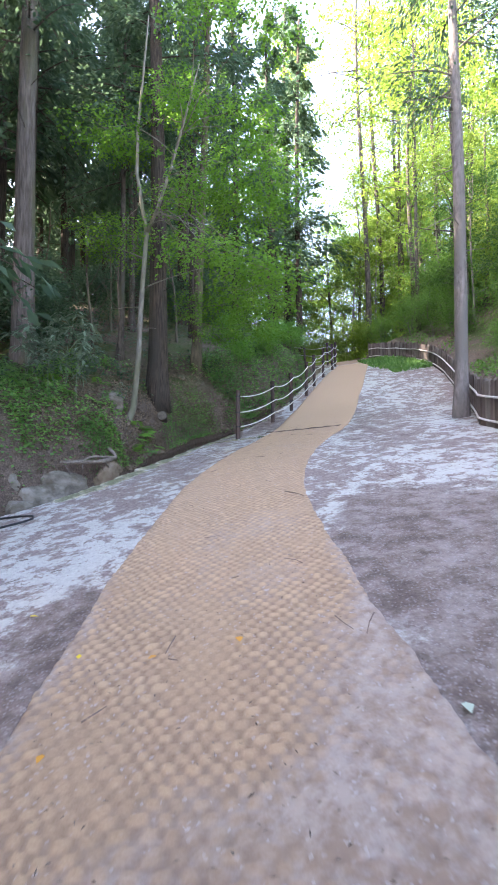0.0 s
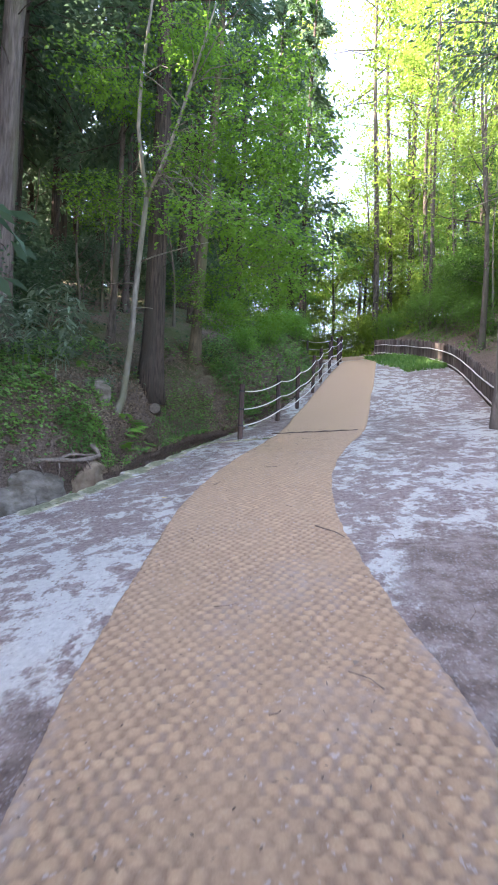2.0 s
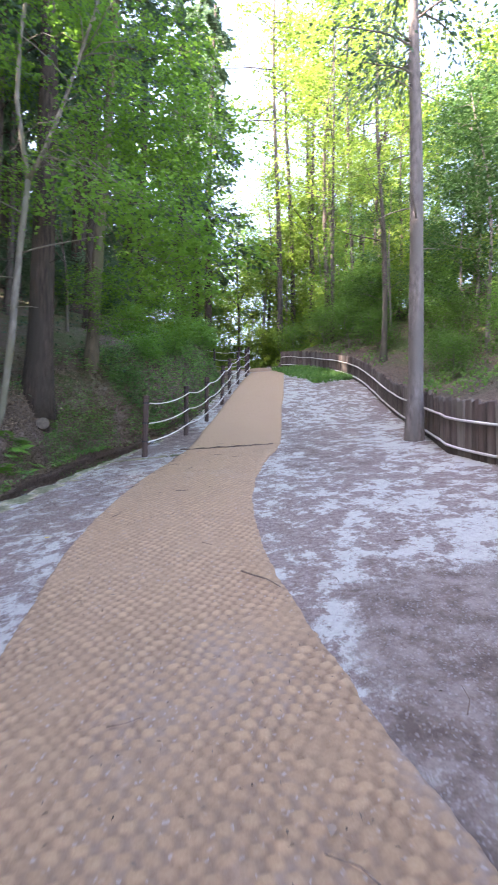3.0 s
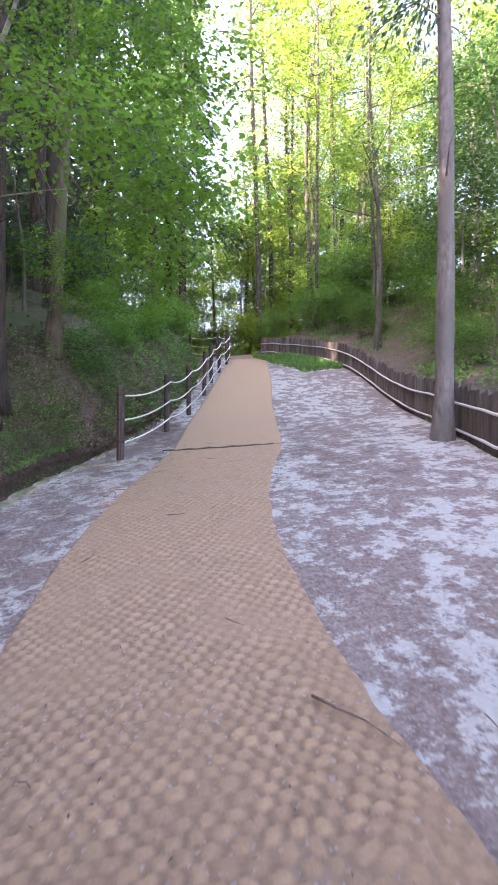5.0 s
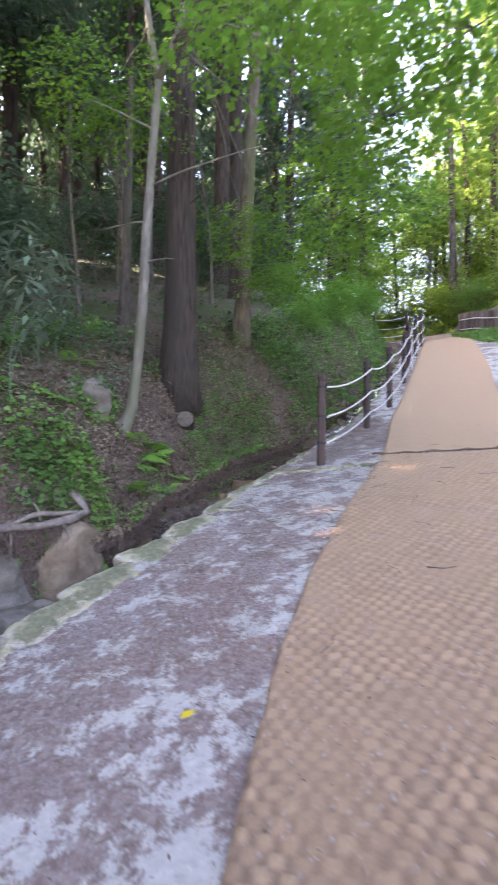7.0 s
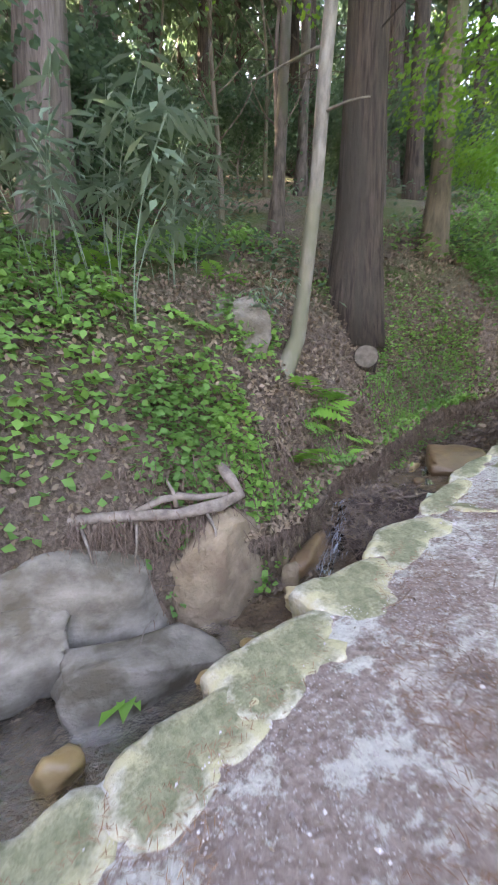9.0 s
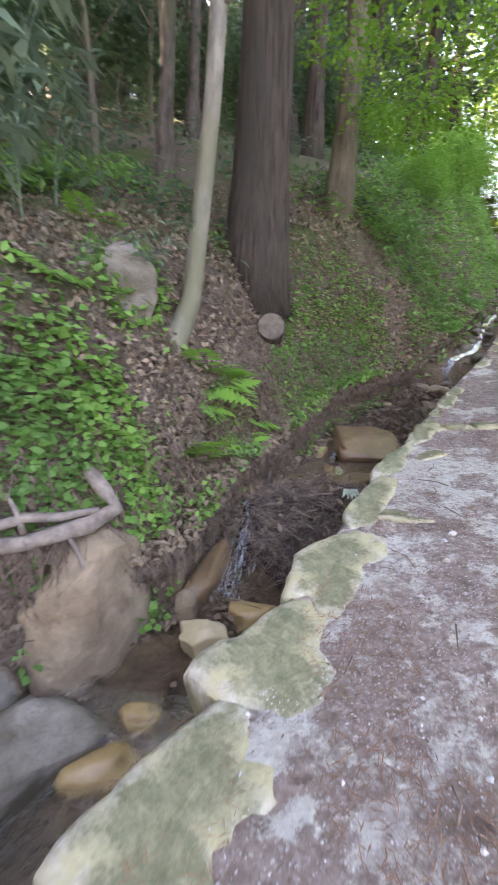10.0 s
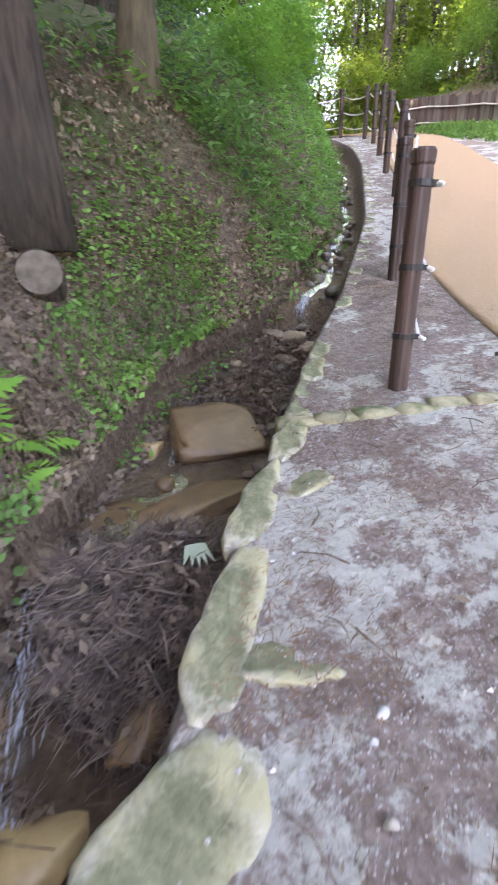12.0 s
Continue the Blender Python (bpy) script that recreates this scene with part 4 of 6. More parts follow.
# forked saplings under the stand
def sapling(x, y, h, seed):
    r = np.random.default_rng(seed)
    pts, rad = trunk_line(h, .05, .02, (r.normal(0, .05), 0), .05, 9, seed)
    v, f = tube_rings(pts, rad, 7)
    t = tagged(new("sapling"), "bare forked sapling with pale bark among the conifers", "tree", "saplings")
    t.location = (x, y, ground_at(x, y))
    part("trunk", mesh_from("sapling_trunk", v, f, M_BARK_BROWN, True), t)
    for k in range(7):
        a = r.uniform(0, 6.28)
        lp, lr = limb(at_height(pts, h * r.uniform(.3, .95)), (math.cos(a), math.sin(a), 1.1), h * r.uniform(.14, .3), .016, .5, seed * 9 + k, 6)
        v, f = tube_rings(lp, lr, 4)
        part("branch", mesh_from("sapling_branch", v, f, M_BARK_BROWN, True), t)


for i, (x, y, h) in enumerate(((-4.9, 14.6, 4.2), (-4.2, 15.3, 4.6), (-6.9, 14.4, 4.0), (-7.6, 17, 4.4), (-5.4, 18, 4.4), (-2.9, 18.2, 4.0))):
    sapling(x, y, h, 60 + i)

# ---- shrubs ----
BUSH_FRESH = broad_proto("bush_fresh", 2.2, .03, .25, M_BARK_GREY, M_FERN, 29, 12, 4200, 1.1, .11, (0, 0), .8, .6)
BUSH_DARK = broad_proto("bush_dark", 2.3, .03, .3, M_BARK_GREY, M_LEAF_DARK, 26, 12, 4200, 1.3, .12, (0, 0), .8, .6)


def shrub(protos, x, y, sc, label, group, sink=.05):
    t = plant_tree(protos, x, y, label, "shrub", group, scale=sc, sink=sink)
    t.name = "shrub"
    return t


for x, y, sc in ((-.3, 17.8, .42), (.5, 19.4, .5), (.9, 21.4, .5), (1.9, 23.2, .55), (2.3, 24.6, .5), (-.9, 20.0, .5)):
    shrub(BUSH_FRESH, x, y, sc, "fresh green shrub on the bank beside the rope fence", "bank shrubs")
for _ in range(46):
    y = rng.uniform(11, 40)
    x = float(edge_x(y)) - rng.uniform(4.2, 14) - .1 * max(y - 14, 0)
    shrub(BUSH_DARK, x, y, rng.uniform(.5, 1.15), "dark green understorey shrub in the shade of the conifers", "shade shrubs")
for x, y, sc in ((8.6, 12.4, .7), (9.4, 16.2, .8), (9.0, 20.4, .7), (8.8, 22.8, .9), (8.6, 25.5, .8), (7.9, 28.6, .8), (10.5, 13.5, .9), (11, 19.3, 1.0), (10.2, 24, 1.0), (7.2, 10.2, .6), (12.3, 15.8, 1.0), (9.9, 28, 1.0),
                 (13.5, 25.5, 1.2), (8.4, 8.8, .8), (6.9, 12.6, .45), (8.2, 15.0, .5)):
    shrub(BUSH, x, y, sc, "leafy green shrub on the hillside above the board wall", "hillside shrubs")
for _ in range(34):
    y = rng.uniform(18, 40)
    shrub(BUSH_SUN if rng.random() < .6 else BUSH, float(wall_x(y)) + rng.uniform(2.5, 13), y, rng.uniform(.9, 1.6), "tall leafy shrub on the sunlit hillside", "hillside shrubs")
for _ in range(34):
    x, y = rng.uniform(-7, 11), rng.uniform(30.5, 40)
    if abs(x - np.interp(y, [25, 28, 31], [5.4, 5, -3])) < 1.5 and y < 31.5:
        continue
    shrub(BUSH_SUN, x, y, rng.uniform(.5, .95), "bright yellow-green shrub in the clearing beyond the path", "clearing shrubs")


# ---- low plants: uncountable, so one object each ----
def on_bank(y0, y1, v0, v1):
    y = rng.uniform(y0, y1)
    v = v0 + (v1 - v0) * rng.random() ** 1.2
    x = float(edge_x(y)) - (float(bed_width(y)) + v) / .87
    return x, y


def clumps(keep, y0, y1, v0, v1, n, per, spread, height, size, ratio, name, label, material):
    """Patches of low leaves on short stems."""
    cs = []
    while len(cs) < n:
        x, y = on_bank(y0, y1, v0, v1)
        if noise.noise((x * .9, y * .9, 4.0)) < keep:
            continue
        k = rng.integers(per // 2, per + 1)
        px, py = x + rng.normal(0, spread, k), y + rng.normal(0, spread, k)
        pz = ground_z(px, py) + .03 + rng.uniform(.02, height, k)
        cs.append(np.stack([px, py, pz], 1))
    cs = np.concatenate(cs)
    al = rng.normal(0, 1, (len(cs), 3)) * np.array([1, 1, .3])
    al[:, 0] += .5
    nm = np.tile([.45, -.25, 1.0], (len(cs), 1))
    me = quads_mesh(name, leaves(cs, al, nm, size, size * ratio, .3), material)
    return tagged(new(name, me), label, "plants", "", "stuff")


clumps(-.25, 6.4, 11.3, .3, 3.2, 760, 18, .13, .2, .085, .85, "ground_cover", "bright green heart-leaved ground cover on the stream bank", M_LEAF_COVER)
clumps(-.12, 10.75, 12.3, .08, .8, 240, 15, .08, .24, .066, .8, "ground_cover", "bright green vines hanging over the cut bank", M_LEAF_COVER)
clumps(-.05, 7.0, 14.5, 2.0, 6.0, 560, 16, .16, .3, .10, .7, "ground_cover", "mid-green ground cover under the conifers", M_LEAF_COVER)
clumps(-.02, 13.3, 16.6, .04, .95, 560, 12, .09, .15, .055, .7, "ground_cover", "small-leaved green creeper on the bank face", M_LEAF_COVER)
clumps(-.5, 15.4, 24, .0, 1.9, 900, 12, .15, .38, .12, .4, "bank_weeds", "feathery green weeds along the stream", M_LEAF_COVER)
clumps(.05, 10.0, 24.0, 1.0, 9, 500, 12, .2, .4, .13, .5, "undergrowth", "dark green undergrowth between the trunks", M_LEAF_DARK)


def hill_plants():
    cs = []
    for _ in range(900):
        y = rng.uniform(5, 29)
        x = float(wall_x(y)) + .25 + 7 * rng.random() ** 1.4
        if noise.noise((x * .7, y * .7, 9.0)) < -.05:
            continue
        k = rng.integers(8, 15)
        px, py = x + rng.normal(0, .16, k), y + rng.normal(0, .16, k)
        cs.append(np.stack([px, py, ground_z(px, py) + rng.uniform(.02, .35, k)], 1))
    cs = np.concatenate(cs)
    me = quads_mesh("hill_plants", leaves(cs, rng.normal(0, 1, (len(cs), 3)), np.tile([-.4, -.3, 1.0], (len(cs), 1)), .11, .06, .35), M_LEAF_MID)
    tagged(new("undergrowth", me), "green undergrowth on the hillside above the board wall", "plants", "", "stuff")
    # grass tuft at the turn of the wall, and the sunlit clearing
    g = []
    for _ in range(2600):
        y = rng.uniform(19.8, 25.5)
        w = float(wall_x(y))
        x = w - .1 - (1.9 - .12 * abs(y - 22)) * rng.random() ** 1.2
        g.append((x, y, float(path_z(x, y)) + rng.uniform(.0, .16)))
    g = np.array(g)
    al = rng.normal(0, .6, (len(g), 3)) + np.array([0, 0, 1.0])
    me = quads_mesh("grass", leaves(g, al, rng.normal(0, 1, (len(g), 3)), .22, .06, .4), M_LEAF_COVER)
    tagged(new("grass", me), "green weeds and grass at the foot of the boards", "grass", "", "stuff")
    g = np.stack([rng.uniform(-9, 12, 9000), rng.uniform(29, 44, 9000)], 1)
    z = ground_z(g[:, 0], g[:, 1]) + rng.uniform(.05, .55, len(g))
    g = np.concatenate([g, z[:, None]], 1)
    me = quads_mesh("clearing_grass", leaves(g, rng.normal(0, .6, (len(g), 3)) + np.array([0, 0, .8]), rng.normal(0, 1, (len(g), 3)) + np.array([0, 0, 1.0]), .32, .12, .3), M_LEAF_SUN)
    tagged(new("grass", me), "sunlit yellow-green grass in the clearing", "grass", "", "stuff")


hill_plants()


def dead_leaves():
    p = []
    for _ in range(9500):
        x, y = on_bank(8.2, 18, -.1, 2.6)
        p.append((x, y))
    for _ in range(7000):
        x, y = on_bank(9.8, 16, -.06, 1.5)
        p.append((x, y))
    for _ in range(6000):
        p.append(on_bank(10.6, 16.5, -.12, .5))
    for _ in range(3600):
        y = rng.uniform(6, 27)
        p.append((float(wall_x(y)) + .15 + 4 * rng.random(), y))
    p = np.array(p)
    z = ground_z(p[:, 0], p[:, 1]) + rng.uniform(.01, .075, len(p))
    c = np.concatenate([p, z[:, None]], 1)
    me = quads_mesh("leaf_litter", leaves(c, rng.normal(0, 1, (len(c), 3)), np.tile([.4, -.2, 1.0], (len(c), 1)), .058, .031, .75), M_LITTER)
    tagged(new("leaf_litter", me), "brown fallen leaves covering the bank and hillside", "leaves", "", "stuff")


dead_leaves()


# ---- ferns ----
def fern_mesh(seed, fronds=5, length=.36):
    r = np.random.default_rng(seed)
    out = []
    for k in range(fronds):
        a = k * 6.28 / fronds + r.normal(0, .3)
        ln = length * r.uniform(.7, 1.15)
        d = np.array([math.cos(a), math.sin(a), 0])
        sd = np.array([-d[1], d[0], 0])
        for i in range(8):
            s = (i + .6) / 8
            c = d * ln * s + np.array([0, 0, ln * (.75 * s - .75 * s * s) + .03])
            w = ln * .5 * math.sin(math.pi * (s * .85 + .12)) * (1.1 - .5 * s)
            for sg in (-1, 1):
                v = unit(sd * sg + d * .45)
                tip = c + v * w - np.array([0, 0, w * .25])
                hw = d * ln * .1
                out.append([c - hw, (c + tip) / 2 - hw * .9, tip, (c + tip) / 2 + hw * .9])
    return quads_mesh("fern_fronds", np.array(out), M_FERN)


FERNS = [fern_mesh(s) for s in range(4)]
for i, (x, y, sc) in enumerate(((-2.92, 12.41, 1.1), (-2.83, 12.43, 1.0), (-2.89, 12.26, .8), (-2.77, 12.24, .75), (-2.84, 12.01, .9), (-2.56, 12.76, .75), (-2.95, 11.75, 1.1), (-3.4, 11.33, .8), (-4.07, 12.68, .9), (-4.25, 11.2, 1.0), (-3.75, 11.5, .9), (-4.9, 11.7, 1.1), (-5.2, 10.9, 1.0), (-2.62, 12.55, .6))):
    t = tagged(new("fern"), "bright green fern growing out of the stream bank", "fern", "bank ferns")
    t.matrix_basis = pose(x, y, ground_at(x, y) - .01, 14, 18, rng.uniform(0, 360)) @ Matrix.Scale(sc, 4)
    part("fronds", FERNS[i % 4], t)


# ---- bamboo grass ----
def bamboo_mesh(seed):
    r = np.random.default_rng(seed)
    stems, cs, al = [], [], []
    for k in range(5):
        a = r.uniform(0, 6.28)
        h = r.uniform(.8, 1.5)
        pts = [np.array([.1 * math.cos(a), .1 * math.sin(a), 0]) + np.array([math.cos(a) * .35 * s * s, math.sin(a) * .35 * s * s, h * s]) for s in np.linspace(0, 1, 6)]
        stems.append(tube_rings(pts, [.0035] * 6, 4))
        for j in range(15):
            b = r.uniform(0, 6.28)
            p = pts[int(r.integers(4, 6))] + r.normal(0, .04, 3)
            d = np.array([math.cos(b), math.sin(b), -.35])
            cs.append(p + d * .12)
            al.append(d)
    v, f = joined(*stems)
    return mesh_from("bamboo_stems", v, f, M_LEAF_BAMBOO), quads_mesh("bamboo_leaves", leaves(np.array(cs), np.array(al), np.tile([0, 0, 1.0], (len(cs), 1)), .24, .052, .25), M_LEAF_BAMBOO)


BAMBOO = [bamboo_mesh(s) for s in range(3)]
for i, (x, y, sc) in enumerate(((-4.15, 11.0, 1.2), (-4.5, 11.3, 1.3), (-4.7, 10.9, 1.1), (-4.3, 11.9, 1.2), (-5.0, 11.9, 1.1), (-5.3, 11.2, 1.1), (-4.4, 12.6, .9), (-5.9, 13.0, 1.0), (-3.35, 12.1, .5))):
    t = tagged(new("bamboo_grass"), "grey-green dwarf bamboo with long drooping leaves on the bank", "bamboo", "dwarf bamboo")
    t.matrix_basis = pose(x, y, ground_at(x, y) - .03, 0, 8, rng.uniform(0, 360)) @ Matrix.Scale(sc, 4)
    part("stems", BAMBOO[i % 3][0], t)
    part("leaves", BAMBOO[i % 3][1], t)


# ---- stones of the stream edge ----
def stone(x, y, z, sx, sy, sz, turn, material, seed, label, group="", name="stone", tilt=0, rough=.18, boxy=.35, sub=3, chips=9, nose=0):
    ob = new(name, rock_mesh(name, sx, sy, sz, material, seed, rough, sub, boxy, chips))
    ob.matrix_basis = pose(x, y, z, tilt, nose, turn)
    return tagged(ob, label, "rock" if name != "stone" else "stone", group)


def edge_turn(y):
    return math.degrees(math.atan2(.2, float(edge_x(y + .1)) - float(edge_x(y - .1))))


def slab_mesh(name, half_l, half_w, height, seed, taper=0.0, dome=.02):
    """A flat-topped stone with an uneven outline, chipped rim and rough sides; narrower at one end."""
    off = Vector((seed * 5.1, seed * 2.7, seed))
    n, verts, rims = 36, [], []
    rings = ((.0, 1.0), (.35, 1.0), (.68, .97), (.88, .8), (.97, .35), (1.0, -.25), (1.02, -.9), (.97, -3.5), (.9, -9))
    for f, lev in rings:
        for k in range(n):
            a = 2 * math.pi * k / n
            c, q = math.cos(a), math.sin(a)
            r = (abs(c) ** 3 + abs(q) ** 3) ** (-1 / 3)
            r *= 1 + .3 * noise.noise(Vector((c * 1.3, q * 1.3, 0)) + off) + .16 * noise.noise(Vector((c * 3.3, q * 3.3, 3)) + off) + .05 * noise.noise(Vector((c * 9, q * 9, 3)) + off)
            px, py = c * r * f, q * r * f
            py *= 1 - taper * px * .5
            x, y = px * half_l, py * half_w
            z = dome * lev if lev > 0 else height * lev / 9
            z += .014 * noise.noise(Vector((x * 6, y * 6, 0)) + off) + .007 * noise.noise(Vector((x * 17, y * 17, 0)) + off)
            if lev < 0:
                d = .03 * noise.noise(Vector((x * 5, y * 5, z * 7)) + off)
                x, y = x + d * c, y + d * q
            verts.append((x, y, z))
            rims.append(min(max((f - .45) / .5, 0), 1))
    faces = [(i * n + k, i * n + (k + 1) % n, (i + 1) * n + (k + 1) % n, (i + 1) * n + k) for i in range(len(rings) - 1) for k in range(n)]
    faces = [tuple(reversed(q)) for q in faces]
    me = mesh_from(name, verts, [q for q in faces], M_STONE_MOSS, True)
    at = me.attributes.new("rim", "FLOAT", "POINT")
    at.data.foreach_set("value", np.array(rims, np.float32))
    return me


def edging(x, y, half_l, half_w, turn, seed, taper=0.0, height=.5, lift=.0, label="big flat edging stone greened with moss, pale at its rim", group="edging stones", lean=0):
    ob = new("stone", slab_mesh("edging_stone", half_l, half_w, height, seed, taper))
    ob.matrix_basis = pose(x, y, float(path_z(x, y)) + lift - .008, lean, 0, turn) @ pose(0, 0, 0, 0, -8 * math.cos(radians(turn)) - 9.5 * math.sin(radians(turn)), 0)
    return tagged(ob, label, "stone", group)


edging(-3.08, 8.28, .30, .2, 52, 1)
edging(-2.83, 8.68, .28, .2, 55, 2)
edging(-2.56, 9.18, .34, .21, 58, 3, .1)
edging(-2.35, 9.66, .38, .24, 60, 4, -.1)
edging(-2.12, 10.26, .31, .23, 68, 5, .9)
edging(-1.88, 10.8, .35, .19, 62, 6, .15)
edging(-1.65, 11.46, .36, .105, 66, 7, .5)
edging(-1.49, 11.26, .15, .085, -28, 8, .3, .2, -.004, "small pale edging stone set in the gravel")
edging(-1.42, 12.06, .29, .09, 61, 9, .3)
edging(-1.17, 12.1, .14, .085, 18, 10, .2, .2, -.004, "small pale edging stone set in the gravel")
edging(-1.13, 12.56, .27, .09, 60, 11)
y = 12.84
i = 0
while y < 24.5:
    x = float(edge_x(y))
    a = .13 + .09 * rng.random()
    edging(x + .05, y, a * 1.06, .075, edge_turn(y), 20 + i % 11, 0, .14, -.012 + .008 * rng.normal(), "narrow kerb stone of the stream wall, yellowed by lichen", "kerb stones")
    for row in (0, 1, 2):
        stone(x + .035 - .012 * row, y + .09 * (row % 2), float(path_z(x, y)) - .15 - .15 * row, a * 1.15, .1, .095, edge_turn(y), M_STONE_WET, 140 + i % 9 + row,
              "dark wet stone in the channel wall", "wall stones", rough=.14, boxy=.95, sub=2, chips=3)
    y += a * 1.8
    i += 1
# stones that hold the channel side under the big edging
y = 8.4
while y < 12.7:
    x = float(edge_x(y)) + .02
    for row in (0, 1):
        stone(x - .02 * row, y + .12 * row, float(path_z(x, y)) - .38 - .24 * row, .2, .13, .15, edge_turn(y), M_STONE_WET, 180 + i % 7, "brown wet stone under the edging", "wall stones", rough=.15, boxy=.7, sub=2)
    y += .33
    i += 1

# capping strip at the foot of the fence
for k, s in enumerate(np.linspace(0, 1, 8)):
    x, y = -1.05 + 1.55 * s, 12.68 - .22 * s
    stone(x, y, float(path_z(x, y)) - .03, .16, .1, .06, -8 + rng.normal(0, 3), M_STONE_LICHEN, 200 + k, "flat yellowed capping stone across the gravel", "capping stones", rough=.12, boxy=1.0, sub=2, chips=2)

# ---- rocks of the bank and the stream ----
stone(-3.27, 10.95, 1.08, .4, .26, .48, 38, M_STONE_TAN, 304, "tall brown boulder under the overhanging bank", name="boulder", boxy=.8, sub=4, chips=7)
stone(-3.36, 10.2, .66, .66, .26, .25, 50, M_STONE_GREY, 302, "long pale grey slab of rock at the stream's side", name="boulder", boxy=.75, sub=4, chips=5)
stone(-4.0, 10.42, 1.0, .78, .36, .5, 46, M_STONE_GREY, 303, "broad cracked grey rock face below the roots", name="boulder", boxy=.75, sub=4, chips=6)
stone(-4.3, 9.75, .8, .55, .3, .34, 50, M_STONE_GREY, 309, "grey cracked rock rising from the pool", name="boulder", boxy=.8, sub=4, chips=5)
stone(-4.75, 9.6, 1.0, .6, .4, .55, 50, M_STONE_GREY, 304, "pale grey rock in the stream bank", name="boulder", boxy=.5, sub=4)
stone(-5.3, 8.6, .8, .6, .4, .55, 50, M_STONE_GREY, 305, "pale grey rock in the stream bank", name="boulder", boxy=.5, sub=4)
stone(-4.1, 8.9, .55, .42, .3, .36, 40, M_STONE_GREY, 306, "whitish rock beside the gravel", name="boulder", boxy=.45, sub=4)
stone(-3.55, 11.95, ground_at(-3.55, 11.95) + .02, .36, .18, .34, 20, M_STONE_GREY, 307, "grey upright rock half buried in the bank", name="boulder", boxy=.5, sub=4)
stone(-2.6, 11.06, .88, .155, .13, .125, 20, M_STONE_PALE, 310, "round pale stone in the stream", rough=.16, boxy=.6, sub=4, chips=4)
stone(-2.34, 11.34, .93, .18, .15, .075, 10, M_STONE_YELLOW, 311, "flat ochre stone with wet glitter in the stream", boxy=.8, rough=.1, chips=4)
stone(-2.93, 10.4, .6, .22, .12, .1, 30, M_STONE_YELLOW, 312, "ochre wet stone in the stream", boxy=.6)
stone(-2.84, 10.66, .68, .12, .1, .09, 60, M_STONE_YELLOW, 313, "ochre wet stone in the stream", boxy=.6)
stone(-2.56, 10.62, .66, .15, .09, .09, 70, M_STONE_BROWN, 324, "brown wet stone beside the edging", boxy=.6)
stone(-2.38, 10.9, .76, .13, .09, .09, 60, M_STONE_BROWN, 325, "brown wet stone beside the edging", boxy=.6)
stone(-3.5, 9.5, .5, .15, .11, .11, 60, M_STONE_YELLOW, 314, "orange-brown stone in the stream pool")
stone(-3.3, 9.15, .46, .12, .1, .07, 20, M_STONE_BROWN, 315, "brown stone in the stream pool")
stone(-1.45, 13.68, 1.66, .42, .36, .1, 12, M_STONE_BROWN, 316, "flat brown slab of rock leaning in the stream", tilt=16, rough=.1, boxy=.7, chips=4, sub=4)
stone(-1.98, 13.6, 1.53, .16, .11, .1, 15, M_STONE_YELLOW, 317, "ochre stone beside the little cascade", boxy=.6)
stone(-1.66, 12.95, 1.405, .5, .27, .09, 20, M_STONE_BROWN, 318, "flat wet brown rock under the water", rough=.1, boxy=.7, chips=4, sub=4)
stone(-2.2, 12.72, 1.375, .42, .25, .1, 50, M_STONE_BROWN, 326, "flat wet brown rock at the bank's foot", rough=.1, boxy=.7, chips=4)
stone(-1.97, 11.66, 1.07, .24, .11, .11, 58, M_STONE_BROWN, 319, "long wet brown stone beside the debris", boxy=.6)
stone(-2.5, 12.38, 1.42, .16, .13, .13, 0, M_STONE_TAN, 320, "brown stone at the stream's edge", boxy=.6)
stone(-2.68, 11.6, 1.0, .36, .11, .17, 80, M_STONE_BROWN, 327, "long wet brown rock that guides the falling water", boxy=.95, chips=3, tilt=6, nose=-18, rough=.22)
stone(-2.02, 14.08, 1.8, .085, .07, .075, 0, M_STONE_PALE, 321, "small pale stone under the bank")
stone(-2.76, 11.3, .97, .08, .08, .15, 0, M_STONE_TAN, 322, "tan upright stone at the bank", boxy=.85, rough=.25)
stone(-2.9, 11.36, 1.1, .1, .08, .2, 20, M_STONE_TAN, 323, "tan stone wedged in the bank")
stone(-2.82, 11.5, 1.2, .13, .07, .05, 40, M_STONE_TAN, 328, "pale flat stone wedged in the bank", boxy=.7)
for k, (du, y, sz) in enumerate(((.22, 14.0, .12), (.3, 13.75, .09), (.2, 13.5, .1), (.5, 15.1, .17), (.3, 14.9, .15), (.72, 15.2, .14), (.5, 14.75, .11), (.24, 13.25, .09))):
    x = float(edge_x(y)) - du / .87
    stone(x, y, ground_at(x, y) + sz * .3, sz * 1.4, sz, sz * .55, 25 * k, M_STONE_TAN if 2 < k < 7 else M_STONE_WET, 370 + k, "dark wet stone wedged below the channel wall", "wedged stones", boxy=.6)
for k in range(64):
    y = rng.uniform(9.0, 23) if k < 36 else rng.uniform(13.7, 15.3)
    u = rng.uniform(.2, float(bed_width(y)))
    x = float(edge_x(y)) - u / .87
    s = rng.uniform(.03, .075)
    stone(x, y, ground_at(x, y) + s * .3, s * 1.3, s, s * .7, rng.uniform(0, 180), (M_STONE_BROWN, M_STONE_TAN, M_STONE_WET, M_STONE_TAN)[k % 4], 330 + k % 8, "small wet stone in the stream bed", "stream stones", sub=2, boxy=.5)


